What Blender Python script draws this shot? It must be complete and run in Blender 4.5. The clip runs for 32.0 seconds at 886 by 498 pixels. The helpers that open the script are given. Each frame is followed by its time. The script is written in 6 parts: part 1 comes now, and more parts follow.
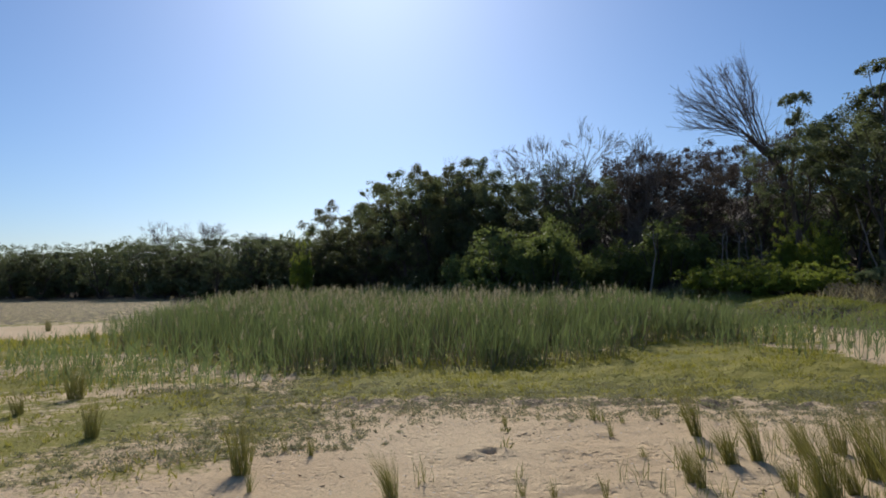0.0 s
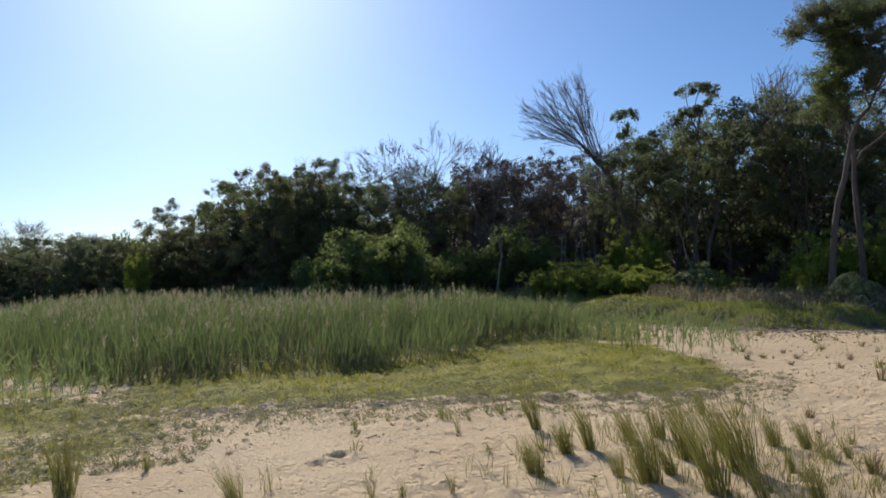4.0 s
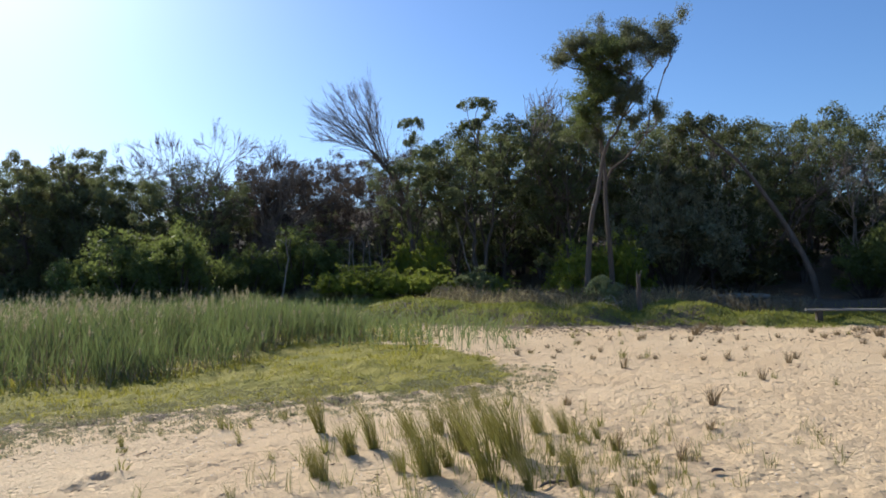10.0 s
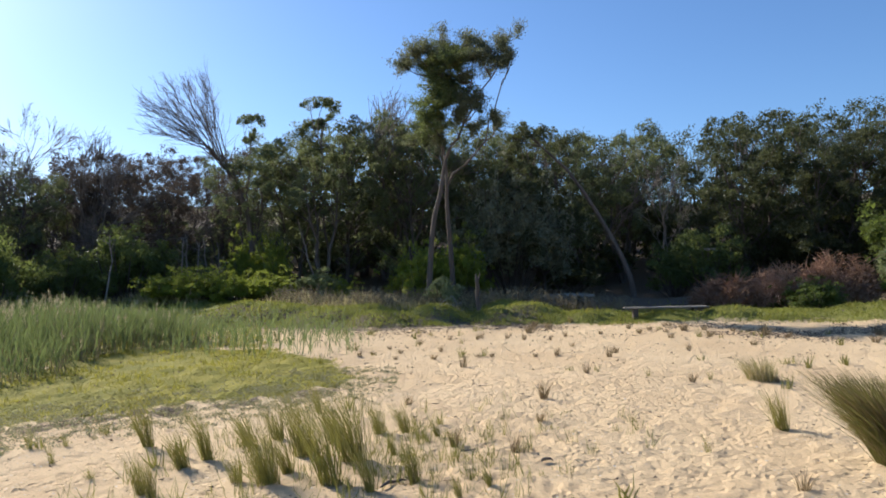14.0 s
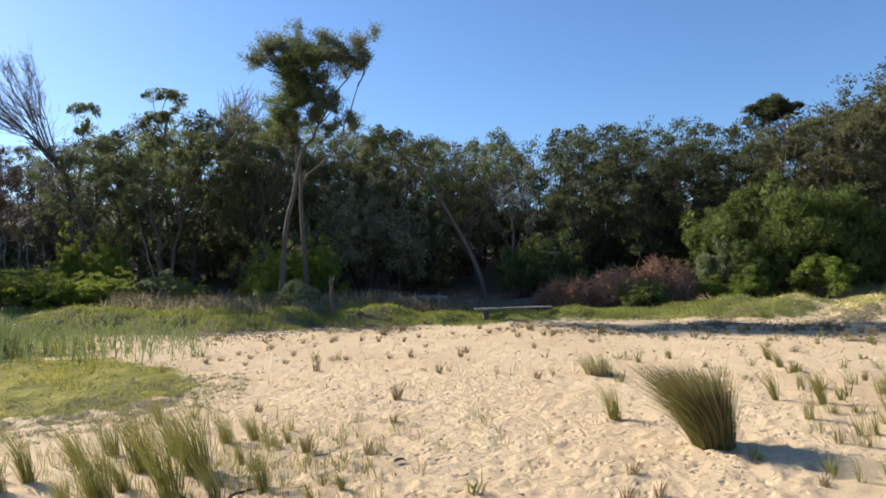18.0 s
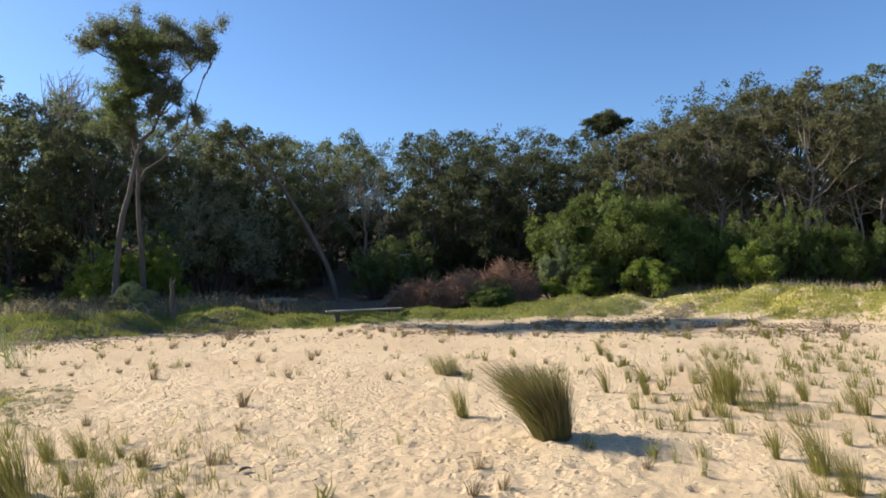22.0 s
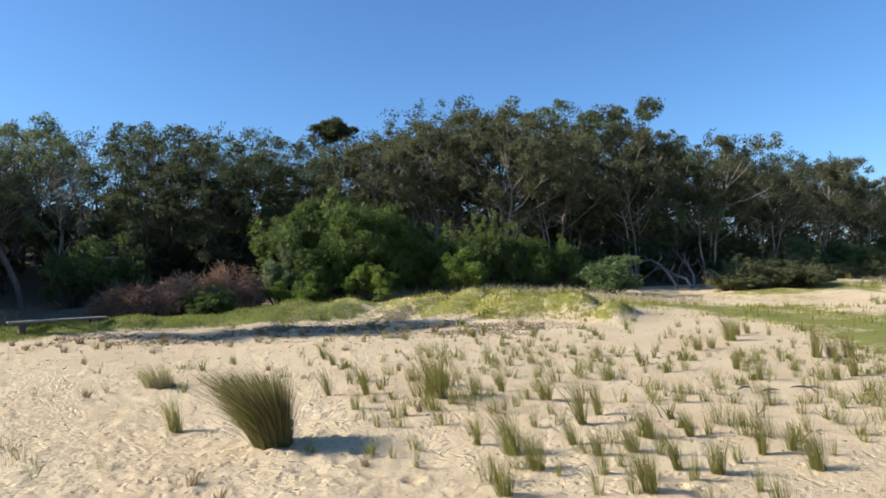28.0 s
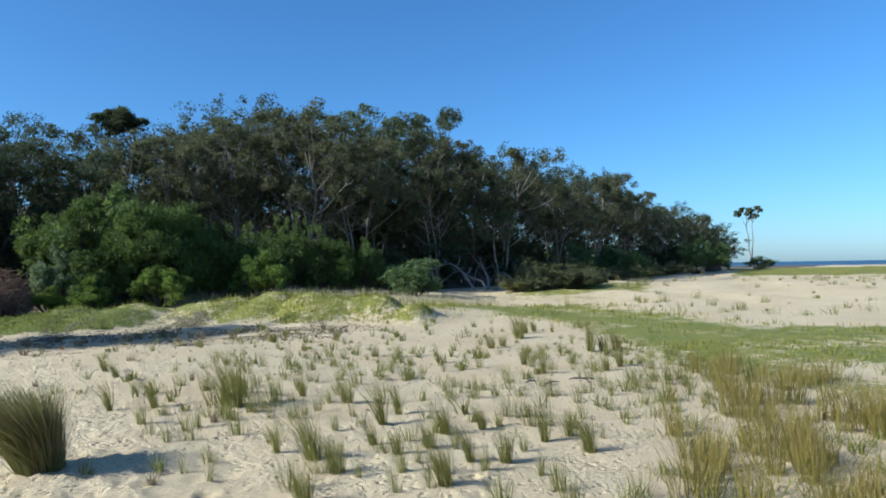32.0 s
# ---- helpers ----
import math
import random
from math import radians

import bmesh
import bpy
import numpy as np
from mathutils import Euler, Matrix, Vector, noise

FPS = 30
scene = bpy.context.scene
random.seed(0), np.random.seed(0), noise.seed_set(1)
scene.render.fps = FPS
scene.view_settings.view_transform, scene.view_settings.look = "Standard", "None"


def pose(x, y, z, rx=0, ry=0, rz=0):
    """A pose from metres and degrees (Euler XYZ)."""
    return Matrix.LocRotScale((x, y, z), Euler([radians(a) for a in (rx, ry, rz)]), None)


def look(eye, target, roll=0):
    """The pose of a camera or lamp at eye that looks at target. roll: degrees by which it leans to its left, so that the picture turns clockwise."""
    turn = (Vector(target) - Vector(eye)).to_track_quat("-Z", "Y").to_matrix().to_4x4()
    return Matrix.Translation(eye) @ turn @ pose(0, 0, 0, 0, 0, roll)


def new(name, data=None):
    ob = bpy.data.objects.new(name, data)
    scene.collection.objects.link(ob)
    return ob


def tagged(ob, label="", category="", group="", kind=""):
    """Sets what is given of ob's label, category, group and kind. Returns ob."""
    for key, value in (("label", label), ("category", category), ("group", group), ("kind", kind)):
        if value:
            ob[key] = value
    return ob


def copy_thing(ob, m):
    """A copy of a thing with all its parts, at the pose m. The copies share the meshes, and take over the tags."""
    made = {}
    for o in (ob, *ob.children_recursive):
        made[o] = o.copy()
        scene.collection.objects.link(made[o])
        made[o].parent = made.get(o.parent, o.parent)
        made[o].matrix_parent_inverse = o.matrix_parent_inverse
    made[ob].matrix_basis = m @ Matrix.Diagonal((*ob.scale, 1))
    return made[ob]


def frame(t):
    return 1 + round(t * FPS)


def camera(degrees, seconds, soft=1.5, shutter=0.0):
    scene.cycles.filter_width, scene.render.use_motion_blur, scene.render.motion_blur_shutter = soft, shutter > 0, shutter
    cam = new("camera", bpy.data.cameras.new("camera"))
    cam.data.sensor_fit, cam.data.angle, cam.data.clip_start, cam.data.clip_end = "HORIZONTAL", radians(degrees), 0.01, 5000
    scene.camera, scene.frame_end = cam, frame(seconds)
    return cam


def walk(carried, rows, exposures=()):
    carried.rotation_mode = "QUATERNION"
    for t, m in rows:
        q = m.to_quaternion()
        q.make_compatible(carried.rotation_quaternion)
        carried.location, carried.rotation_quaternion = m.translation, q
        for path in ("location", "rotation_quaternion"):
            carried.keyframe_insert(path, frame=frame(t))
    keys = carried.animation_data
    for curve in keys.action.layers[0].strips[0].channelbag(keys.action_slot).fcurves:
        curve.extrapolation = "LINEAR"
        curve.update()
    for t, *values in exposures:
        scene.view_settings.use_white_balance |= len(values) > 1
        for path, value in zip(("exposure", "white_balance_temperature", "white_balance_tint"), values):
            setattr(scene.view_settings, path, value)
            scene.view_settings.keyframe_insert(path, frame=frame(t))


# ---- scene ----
cam = camera(66.19, 32.0, soft=1.8)
PATH = [
    (0.0, -0.066, 0.035, 1.60, 92.16, 1.17, 53.25),
    (0.5, -0.064, 0.034, 1.60, 92.15, 1.21, 51.79),
    (1.0, -0.061, 0.033, 1.60, 92.14, 1.21, 50.14),
    (1.5, -0.058, 0.032, 1.60, 92.12, 1.22, 48.62),
    (2.0, -0.056, 0.032, 1.60, 92.11, 1.22, 46.96),
    (2.5, -0.053, 0.031, 1.60, 92.10, 1.25, 45.52),
    (3.0, -0.051, 0.030, 1.60, 92.08, 1.27, 44.13),
    (3.5, -0.048, 0.029, 1.60, 92.08, 1.27, 42.41),
    (5.5, -0.038, 0.025, 1.60, 92.05, 1.32, 36.66),
    (6.0, -0.036, 0.024, 1.60, 92.03, 1.29, 35.23),
    (6.5, -0.034, 0.023, 1.60, 92.02, 1.29, 33.90),
    (7.0, -0.031, 0.022, 1.60, 92.01, 1.29, 32.62),
    (7.5, -0.029, 0.021, 1.60, 91.98, 1.30, 31.42),
    (8.0, -0.027, 0.020, 1.60, 91.98, 1.29, 29.96),
    (8.5, -0.025, 0.019, 1.60, 91.97, 1.32, 28.34),
    (9.0, -0.022, 0.018, 1.60, 91.96, 1.35, 26.68),
    (9.5, -0.020, 0.017, 1.60, 91.95, 1.34, 25.03),
    (10.0, -0.018, 0.016, 1.60, 91.92, 1.33, 23.08),
    (10.5, -0.017, 0.014, 1.60, 91.88, 1.33, 20.95),
    (11.0, -0.015, 0.013, 1.60, 91.87, 1.37, 19.21),
    (11.5, -0.013, 0.012, 1.60, 91.86, 1.38, 17.76),
    (12.0, -0.011, 0.011, 1.60, 91.83, 1.35, 15.66),
    (12.5, -0.009, 0.010, 1.60, 91.81, 1.36, 14.09),
    (13.0, -0.008, 0.008, 1.60, 91.79, 1.36, 12.61),
    (13.5, -0.006, 0.007, 1.60, 91.78, 1.36, 11.37),
    (14.0, -0.005, 0.006, 1.60, 91.77, 1.41, 9.96),
    (14.5, -0.004, 0.004, 1.60, 91.76, 1.41, 8.62),
    (16.5, 0.001, -0.002, 1.60, 91.71, 1.38, 2.42),
    (17.0, 0.002, -0.003, 1.60, 91.68, 1.35, 0.89),
    (17.5, 0.003, -0.005, 1.60, 91.67, 1.38, -0.55),
    (18.0, 0.004, -0.006, 1.60, 91.67, 1.39, -2.20),
    (18.5, 0.004, -0.008, 1.60, 91.65, 1.42, -3.69),
    (19.0, 0.005, -0.010, 1.60, 91.64, 1.38, -5.17),
    (19.5, 0.006, -0.011, 1.60, 91.63, 1.40, -6.48),
    (20.0, 0.006, -0.013, 1.60, 91.62, 1.35, -7.87),
    (20.5, 0.007, -0.015, 1.60, 91.60, 1.36, -9.31),
    (21.0, 0.007, -0.017, 1.60, 91.57, 1.38, -10.92),
    (21.5, 0.007, -0.019, 1.60, 91.56, 1.30, -12.76),
    (22.0, 0.008, -0.021, 1.60, 91.55, 1.29, -14.60),
    (22.5, 0.008, -0.023, 1.60, 91.53, 1.23, -15.94),
    (23.0, 0.008, -0.025, 1.60, 91.52, 1.23, -17.58),
    (23.5, 0.008, -0.027, 1.60, 91.51, 1.17, -19.25),
    (24.0, 0.008, -0.030, 1.60, 91.49, 1.19, -20.90),
    (24.5, 0.008, -0.032, 1.60, 91.51, 1.18, -23.00),
    (25.0, 0.008, -0.034, 1.60, 91.49, 1.13, -24.95),
    (25.5, 0.008, -0.037, 1.60, 91.49, 1.11, -26.92),
    (27.5, 0.007, -0.048, 1.60, 91.48, 0.98, -35.46),
    (28.0, 0.006, -0.051, 1.60, 91.49, 0.98, -37.45),
    (28.5, 0.006, -0.054, 1.60, 91.48, 0.97, -39.40),
    (29.0, 0.006, -0.057, 1.60, 91.48, 0.96, -41.50),
    (29.5, 0.005, -0.060, 1.60, 91.47, 0.96, -43.52),
    (30.0, 0.005, -0.063, 1.60, 91.48, 0.96, -45.62),
    (30.5, 0.004, -0.066, 1.60, 91.48, 0.96, -47.30),
    (31.0, 0.004, -0.070, 1.60, 91.48, 0.92, -49.40),
    (31.5, 0.004, -0.073, 1.60, 91.47, 0.94, -51.52),
    (32.0, 0.003, -0.077, 1.60, 91.48, 0.92, -53.84),
]
walk(cam, [(t, pose(x, y, z, rx, ry, rz)) for t, x, y, z, rx, ry, rz in PATH],
     [(0, -0.19, 5750, 10), (3, 0.01, 5720, 10), (6, 0.23, 5700, 10), (9, 0.41, 5700, 10), (13, 0.65, 5850, 10), (19, 0.80, 5950, 10), (25, 0.80, 5950, 10), (28, 0.74, 5500, 6), (30, 0.64, 5080, 1), (32, 0.53, 4850, -2)])

# ---- world and sun ----
SUN_AZ, SUN_EL = 59.0, 30.5      # bearing to the left of +y, and height
world = bpy.data.worlds.new("world")
scene.world = world
world.use_nodes = True
wn = world.node_tree
wn.nodes.clear()
sky = wn.nodes.new("ShaderNodeTexSky")
sky.sky_type = "NISHITA"
sky.sun_disc = False
sky.sun_elevation = radians(SUN_EL)
sky.sun_rotation = radians(-SUN_AZ)
sky.altitude, sky.air_density, sky.dust_density, sky.ozone_density = 0, 1.0, 0.6, 6.0
back = wn.nodes.new("ShaderNodeBackground")
back.inputs["Strength"].default_value = 0.095
wout = wn.nodes.new("ShaderNodeOutputWorld")
wn.links.new(sky.outputs[0], back.inputs[0])
wn.links.new(back.outputs[0], wout.inputs[0])
sun_data = bpy.data.lights.new("sun", "SUN")
sun_data.energy, sun_data.angle, sun_data.color = 5.0, radians(0.55), (1.0, 0.88, 0.72)
sun = new("sun", sun_data)
sun.matrix_world = look((-40 * math.sin(radians(SUN_AZ)), 40 * math.cos(radians(SUN_AZ)), 40 * math.tan(radians(SUN_EL))), (0, 0, 0))


# ---- materials ----
def mat_base(name):
    m = bpy.data.materials.new(name)
    m.use_nodes = True
    m.node_tree.nodes.clear()
    out = m.node_tree.nodes.new("ShaderNodeOutputMaterial")
    return m, m.node_tree, out


def nd(nt, kind, **settings):
    n = nt.nodes.new(kind)
    for key, value in settings.items():
        if key in n.inputs:
            n.inputs[key].default_value = value
    return n


def mix_rgb(nt, fac, a, b, blend="MIX"):
    n = nt.nodes.new("ShaderNodeMix")
    n.data_type, n.blend_type = "RGBA", blend
    for slot, v in ((0, fac), (6, a), (7, b)):
        if hasattr(v, "is_output"):
            nt.links.new(v, n.inputs[slot])
        else:
            n.inputs[slot].default_value = v if slot == 0 else (*v, 1)
    return n.outputs[2]


def math_n(nt, op, a, b=0.0, clamp=False):
    n = nt.nodes.new("ShaderNodeMath")
    n.operation, n.use_clamp = op, clamp
    for slot, v in ((0, a), (1, b)):
        if hasattr(v, "is_output"):
            nt.links.new(v, n.inputs[slot])
        else:
            n.inputs[slot].default_value = v
    return n.outputs[0]


def noise_n(nt, scale, detail=4, rough=0.6, world_space=True, warp=0.0):
    n = nd(nt, "ShaderNodeTexNoise", Scale=scale, Detail=detail, Roughness=rough, Distortion=warp)
    if world_space:
        g = nt.nodes.new("ShaderNodeNewGeometry")
        nt.links.new(g.outputs["Position"], n.inputs["Vector"])
    else:
        g = nt.nodes.new("ShaderNodeTexCoord")
        nt.links.new(g.outputs["Object"], n.inputs["Vector"])
    return n.outputs["Fac"]


def ramp_n(nt, fac, a, b):
    n = nt.nodes.new("ShaderNodeMapRange")
    n.clamp = True
    nt.links.new(fac, n.inputs[0])
    n.inputs[1].default_value, n.inputs[2].default_value = a, b
    return n.outputs[0]


def bump_n(nt, h, strength, dist):
    n = nd(nt, "ShaderNodeBump", Strength=strength, Distance=dist)
    nt.links.new(h, n.inputs["Height"])
    return n.outputs[0]


def leaf_mat(name, dark, light, through_col, share=0.35, rough=0.6, spread=1.0, tips=None):
    """Leaves: tone varies leaf by leaf, plant by plant and over patches; some light passes through."""
    m, nt, out = mat_base(name)
    g = nt.nodes.new("ShaderNodeNewGeometry")
    info = nt.nodes.new("ShaderNodeObjectInfo")
    patch = ramp_n(nt, noise_n(nt, 0.9, 3), 0.3, 0.7)
    f = math_n(nt, "MULTIPLY", g.outputs["Random Per Island"], 0.5 * spread)
    f = math_n(nt, "ADD", f, math_n(nt, "MULTIPLY", patch, 0.3 * spread))
    f = math_n(nt, "ADD", f, math_n(nt, "MULTIPLY", info.outputs["Random"], 0.3 * spread), True)
    col = mix_rgb(nt, f, dark, light)
    if tips:        # blades dry towards their tips
        tc = nt.nodes.new("ShaderNodeTexCoord")
        xyz = nt.nodes.new("ShaderNodeSeparateXYZ")
        nt.links.new(tc.outputs["Object"], xyz.inputs[0])
        col = mix_rgb(nt, math_n(nt, "MULTIPLY", ramp_n(nt, xyz.outputs[2], 0.3, 0.95), 0.75), col, tips)
    p = nd(nt, "ShaderNodeBsdfPrincipled", Roughness=rough)
    p.inputs["Specular IOR Level"].default_value = 0.26
    nt.links.new(col, p.inputs["Base Color"])
    tr = nt.nodes.new("ShaderNodeBsdfTranslucent")
    nt.links.new(mix_rgb(nt, f, tuple(c * 0.6 for c in through_col), through_col), tr.inputs[0])
    mx = nd(nt, "ShaderNodeMixShader", Fac=share)
    nt.links.new(p.outputs[0], mx.inputs[1])
    nt.links.new(tr.outputs[0], mx.inputs[2])
    nt.links.new(mx.outputs[0], out.inputs[0])
    return m


def solid_mat(name, a, b, scale=6.0, rough=0.85, bump=0.4, dist=0.02, stretch=None, detail=5):
    """A rough natural surface in two tones, streaked along the object's z if stretch is given."""
    m, nt, out = mat_base(name)
    tc = nt.nodes.new("ShaderNodeTexCoord")
    mp = nt.nodes.new("ShaderNodeMapping")
    nt.links.new(tc.outputs["Object"], mp.inputs[0])
    if stretch:
        mp.inputs["Scale"].default_value = stretch
    n1 = nd(nt, "ShaderNodeTexNoise", Scale=scale, Detail=detail, Roughness=0.65)
    nt.links.new(mp.outputs[0], n1.inputs["Vector"])
    n2 = nd(nt, "ShaderNodeTexNoise", Scale=scale * 0.17, Detail=2)
    nt.links.new(tc.outputs["Object"], n2.inputs["Vector"])
    info = nt.nodes.new("ShaderNodeObjectInfo")
    f = math_n(nt, "ADD", math_n(nt, "MULTIPLY", ramp_n(nt, n1.outputs["Fac"], 0.3, 0.7), 0.6),
               math_n(nt, "MULTIPLY", ramp_n(nt, n2.outputs["Fac"], 0.35, 0.65), 0.3))
    f = math_n(nt, "ADD", f, math_n(nt, "MULTIPLY", info.outputs["Random"], 0.15), True)
    p = nd(nt, "ShaderNodeBsdfPrincipled", Roughness=rough)
    p.inputs["Specular IOR Level"].default_value = 0.25
    nt.links.new(mix_rgb(nt, f, a, b), p.inputs["Base Color"])
    nt.links.new(bump_n(nt, n1.outputs["Fac"], bump, dist), p.inputs["Normal"])
    nt.links.new(p.outputs[0], out.inputs[0])
    return m


def ground_mat():
    """Pale beach sand with grains and shell flecks; a green mat, dark litter and forest soil where the plan lays them."""
    m, nt, out = mat_base("sand_ground")

    def cover(name):
        n = nt.nodes.new("ShaderNodeAttribute")
        n.attribute_name = name
        return n.outputs["Fac"]

    grain, lumps, wide = noise_n(nt, 140, 3, 0.7), noise_n(nt, 7, 5, 0.6), noise_n(nt, 0.45, 4, 0.55)
    sand = mix_rgb(nt, ramp_n(nt, wide, 0.3, 0.7), SAND_A, SAND_B)
    sand = mix_rgb(nt, math_n(nt, "MULTIPLY", ramp_n(nt, grain, 0.55, 0.75), 0.35), sand, (0.30, 0.22, 0.14))
    sand = mix_rgb(nt, math_n(nt, "MULTIPLY", ramp_n(nt, noise_n(nt, 34, 4, 0.75), 0.50, 0.68), 0.45), sand, (0.27, 0.21, 0.14))
    # scattered bits of shell and leaf
    v = nd(nt, "ShaderNodeTexVoronoi", Scale=16.0, Randomness=1.0)
    g = nt.nodes.new("ShaderNodeNewGeometry")
    nt.links.new(g.outputs["Position"], v.inputs["Vector"])
    fleck = math_n(nt, "MULTIPLY", math_n(nt, "LESS_THAN", v.outputs["Distance"], 0.18), ramp_n(nt, noise_n(nt, 1.4, 3), 0.42, 0.6))
    hue = nt.nodes.new("ShaderNodeSeparateColor")
    nt.links.new(v.outputs["Color"], hue.inputs[0])
    bits = mix_rgb(nt, math_n(nt, "GREATER_THAN", hue.outputs[0], 0.55), (0.12, 0.085, 0.055), (0.62, 0.57, 0.50))
    sand = mix_rgb(nt, math_n(nt, "MULTIPLY", fleck, 0.8), sand, bits)
    # green mat, broken up by two sizes of patch
    brk = math_n(nt, "ADD", math_n(nt, "MULTIPLY", noise_n(nt, 2.6, 5, 0.65), 0.55), math_n(nt, "MULTIPLY", noise_n(nt, 14, 4, 0.7), 0.45))
    def patchy(attr, soft):
        s = math_n(nt, "SUBTRACT", math_n(nt, "ADD", cover(attr), brk), 1.0)
        return ramp_n(nt, s, -soft * 0.6, soft * 0.6)
    green = mix_rgb(nt, ramp_n(nt, noise_n(nt, 1.1, 4), 0.35, 0.65), (0.195, 0.185, 0.03), (0.32, 0.275, 0.052))
    green = mix_rgb(nt, math_n(nt, "MULTIPLY", ramp_n(nt, noise_n(nt, 45, 3, 0.7), 0.45, 0.7), 0.5), green, (0.085, 0.095, 0.022))
    green = mix_rgb(nt, cover("lush_cover"), green, (0.205, 0.205, 0.052))
    col = mix_rgb(nt, patchy("green_cover", 0.10), sand, green)
    litter = mix_rgb(nt, ramp_n(nt, noise_n(nt, 22, 4, 0.7), 0.35, 0.65), (0.085, 0.066, 0.046), (0.22, 0.172, 0.118))
    col = mix_rgb(nt, patchy("litter_shade_cover", 0.07), col, litter)
    p = nd(nt, "ShaderNodeBsdfPrincipled", Roughness=0.92)
    p.inputs["Specular IOR Level"].default_value = 0.15
    nt.links.new(col, p.inputs["Base Color"])
    pits = nd(nt, "ShaderNodeTexVoronoi", Scale=12.0, Randomness=1.0)
    warp = nt.nodes.new("ShaderNodeVectorMath")
    warp.operation = "MULTIPLY_ADD"
    wob = nd(nt, "ShaderNodeTexNoise", Scale=4.0, Detail=2.0)
    nt.links.new(g.outputs["Position"], wob.inputs["Vector"])
    nt.links.new(wob.outputs["Color"], warp.inputs[0])
    warp.inputs[1].default_value = (0.09, 0.09, 0.0)
    nt.links.new(g.outputs["Position"], warp.inputs[2])
    nt.links.new(warp.outputs[0], pits.inputs["Vector"])
    trod = math_n(nt, "MULTIPLY", ramp_n(nt, pits.outputs["Distance"], 0.08, 0.42), ramp_n(nt, noise_n(nt, 0.8, 3), 0.30, 0.52))
    h = math_n(nt, "ADD", math_n(nt, "MULTIPLY", lumps, 0.24), math_n(nt, "MULTIPLY", grain, 0.20))
    h = math_n(nt, "ADD", h, math_n(nt, "MULTIPLY", noise_n(nt, 30, 5, 0.75), 0.5))
    h = math_n(nt, "ADD", h, math_n(nt, "MULTIPLY", trod, 0.62))
    nt.links.new(bump_n(nt, h, 0.85, 0.05), p.inputs["Normal"])
    nt.links.new(p.outputs[0], out.inputs[0])
    return m


SAND_A, SAND_B = (0.63, 0.455, 0.26), (0.71, 0.54, 0.325)
M_GROUND = ground_mat()
M_TEA = leaf_mat("tea_tree_leaves", (0.066, 0.080, 0.040), (0.20, 0.215, 0.11), (0.22, 0.25, 0.095), 0.45)
M_THIN = leaf_mat("thin_crown_leaves", (0.070, 0.080, 0.046), (0.21, 0.215, 0.13), (0.22, 0.235, 0.11), 0.45)
M_TALL = leaf_mat("tall_tree_leaves", (0.050, 0.068, 0.026), (0.165, 0.185, 0.075), (0.20, 0.24, 0.07), 0.45)
M_OLIVE = leaf_mat("olive_leaves", (0.046, 0.052, 0.026), (0.165, 0.158, 0.085), (0.21, 0.205, 0.08), 0.46)
M_BANKSIA = leaf_mat("banksia_leaves", (0.085, 0.098, 0.060), (0.33, 0.33, 0.225), (0.27, 0.28, 0.15), 0.38, 0.6)
M_WATTLE = leaf_mat("wattle_leaves", (0.058, 0.084, 0.022), (0.145, 0.180, 0.044), (0.20, 0.255, 0.05), 0.42)
M_BRIGHT = leaf_mat("bright_leaves", (0.11, 0.15, 0.025), (0.25, 0.285, 0.05), (0.38, 0.44, 0.06), 0.45)
M_SCRUB = leaf_mat("scrub_leaves", (0.045, 0.068, 0.026), (0.14, 0.17, 0.06), (0.25, 0.30, 0.075), 0.45)
M_ROUND = leaf_mat("round_shrub_leaves", (0.07, 0.105, 0.035), (0.17, 0.21, 0.085), (0.20, 0.26, 0.07), 0.3)
M_GREY = leaf_mat("grey_green_leaves", (0.12, 0.15, 0.07), (0.28, 0.31, 0.165), (0.28, 0.32, 0.12), 0.35)
M_DEADREED = leaf_mat("dead_reed_stems", (0.13, 0.105, 0.065), (0.30, 0.255, 0.17), (0.22, 0.18, 0.10), 0.3, 0.8)
# dark gum leaves; this tone also stands in for shade over the wood's right
M_DARK = leaf_mat("dark_shaded_leaves", (0.038, 0.047, 0.024), (0.102, 0.110, 0.054), (0.125, 0.14, 0.048), 0.42)
M_DUSK = leaf_mat("dusky_dry_leaves", (0.052, 0.042, 0.037), (0.135, 0.110, 0.09), (0.12, 0.095, 0.07), 0.38, 0.75)
M_BROWN = leaf_mat("dead_bracken", (0.19, 0.105, 0.062), (0.43, 0.275, 0.185), (0.26, 0.15, 0.10), 0.22, 0.8)
M_REED = leaf_mat("reed_leaves", (0.075, 0.10, 0.044), (0.185, 0.215, 0.09), (0.25, 0.31, 0.10), 0.40)
M_PLUME = leaf_mat("reed_plumes", (0.26, 0.22, 0.13), (0.50, 0.43, 0.28), (0.42, 0.36, 0.22), 0.4, 0.8)
M_SEDGE = leaf_mat("sedge_blades", (0.122, 0.117, 0.029), (0.318, 0.290, 0.077), (0.33, 0.31, 0.07), 0.34, tips=(0.31, 0.225, 0.11))
M_TUSSOCK = leaf_mat("tussock_blades", (0.068, 0.072, 0.022), (0.24, 0.225, 0.075), (0.27, 0.265, 0.065), 0.34, tips=(0.26, 0.185, 0.105))
M_SEDGE_DRY = leaf_mat("dry_sedge_blades", (0.13, 0.085, 0.05), (0.33, 0.26, 0.15), (0.30, 0.22, 0.10), 0.3)
M_SEDGE_GOLD = leaf_mat("golden_sedge_blades", (0.15, 0.125, 0.028), (0.36, 0.28, 0.065), (0.38, 0.30, 0.065), 0.35, tips=(0.34, 0.225, 0.085))
M_TURF = leaf_mat("turf_blades", (0.12, 0.12, 0.02), (0.37, 0.33, 0.06), (0.42, 0.39, 0.065), 0.45)
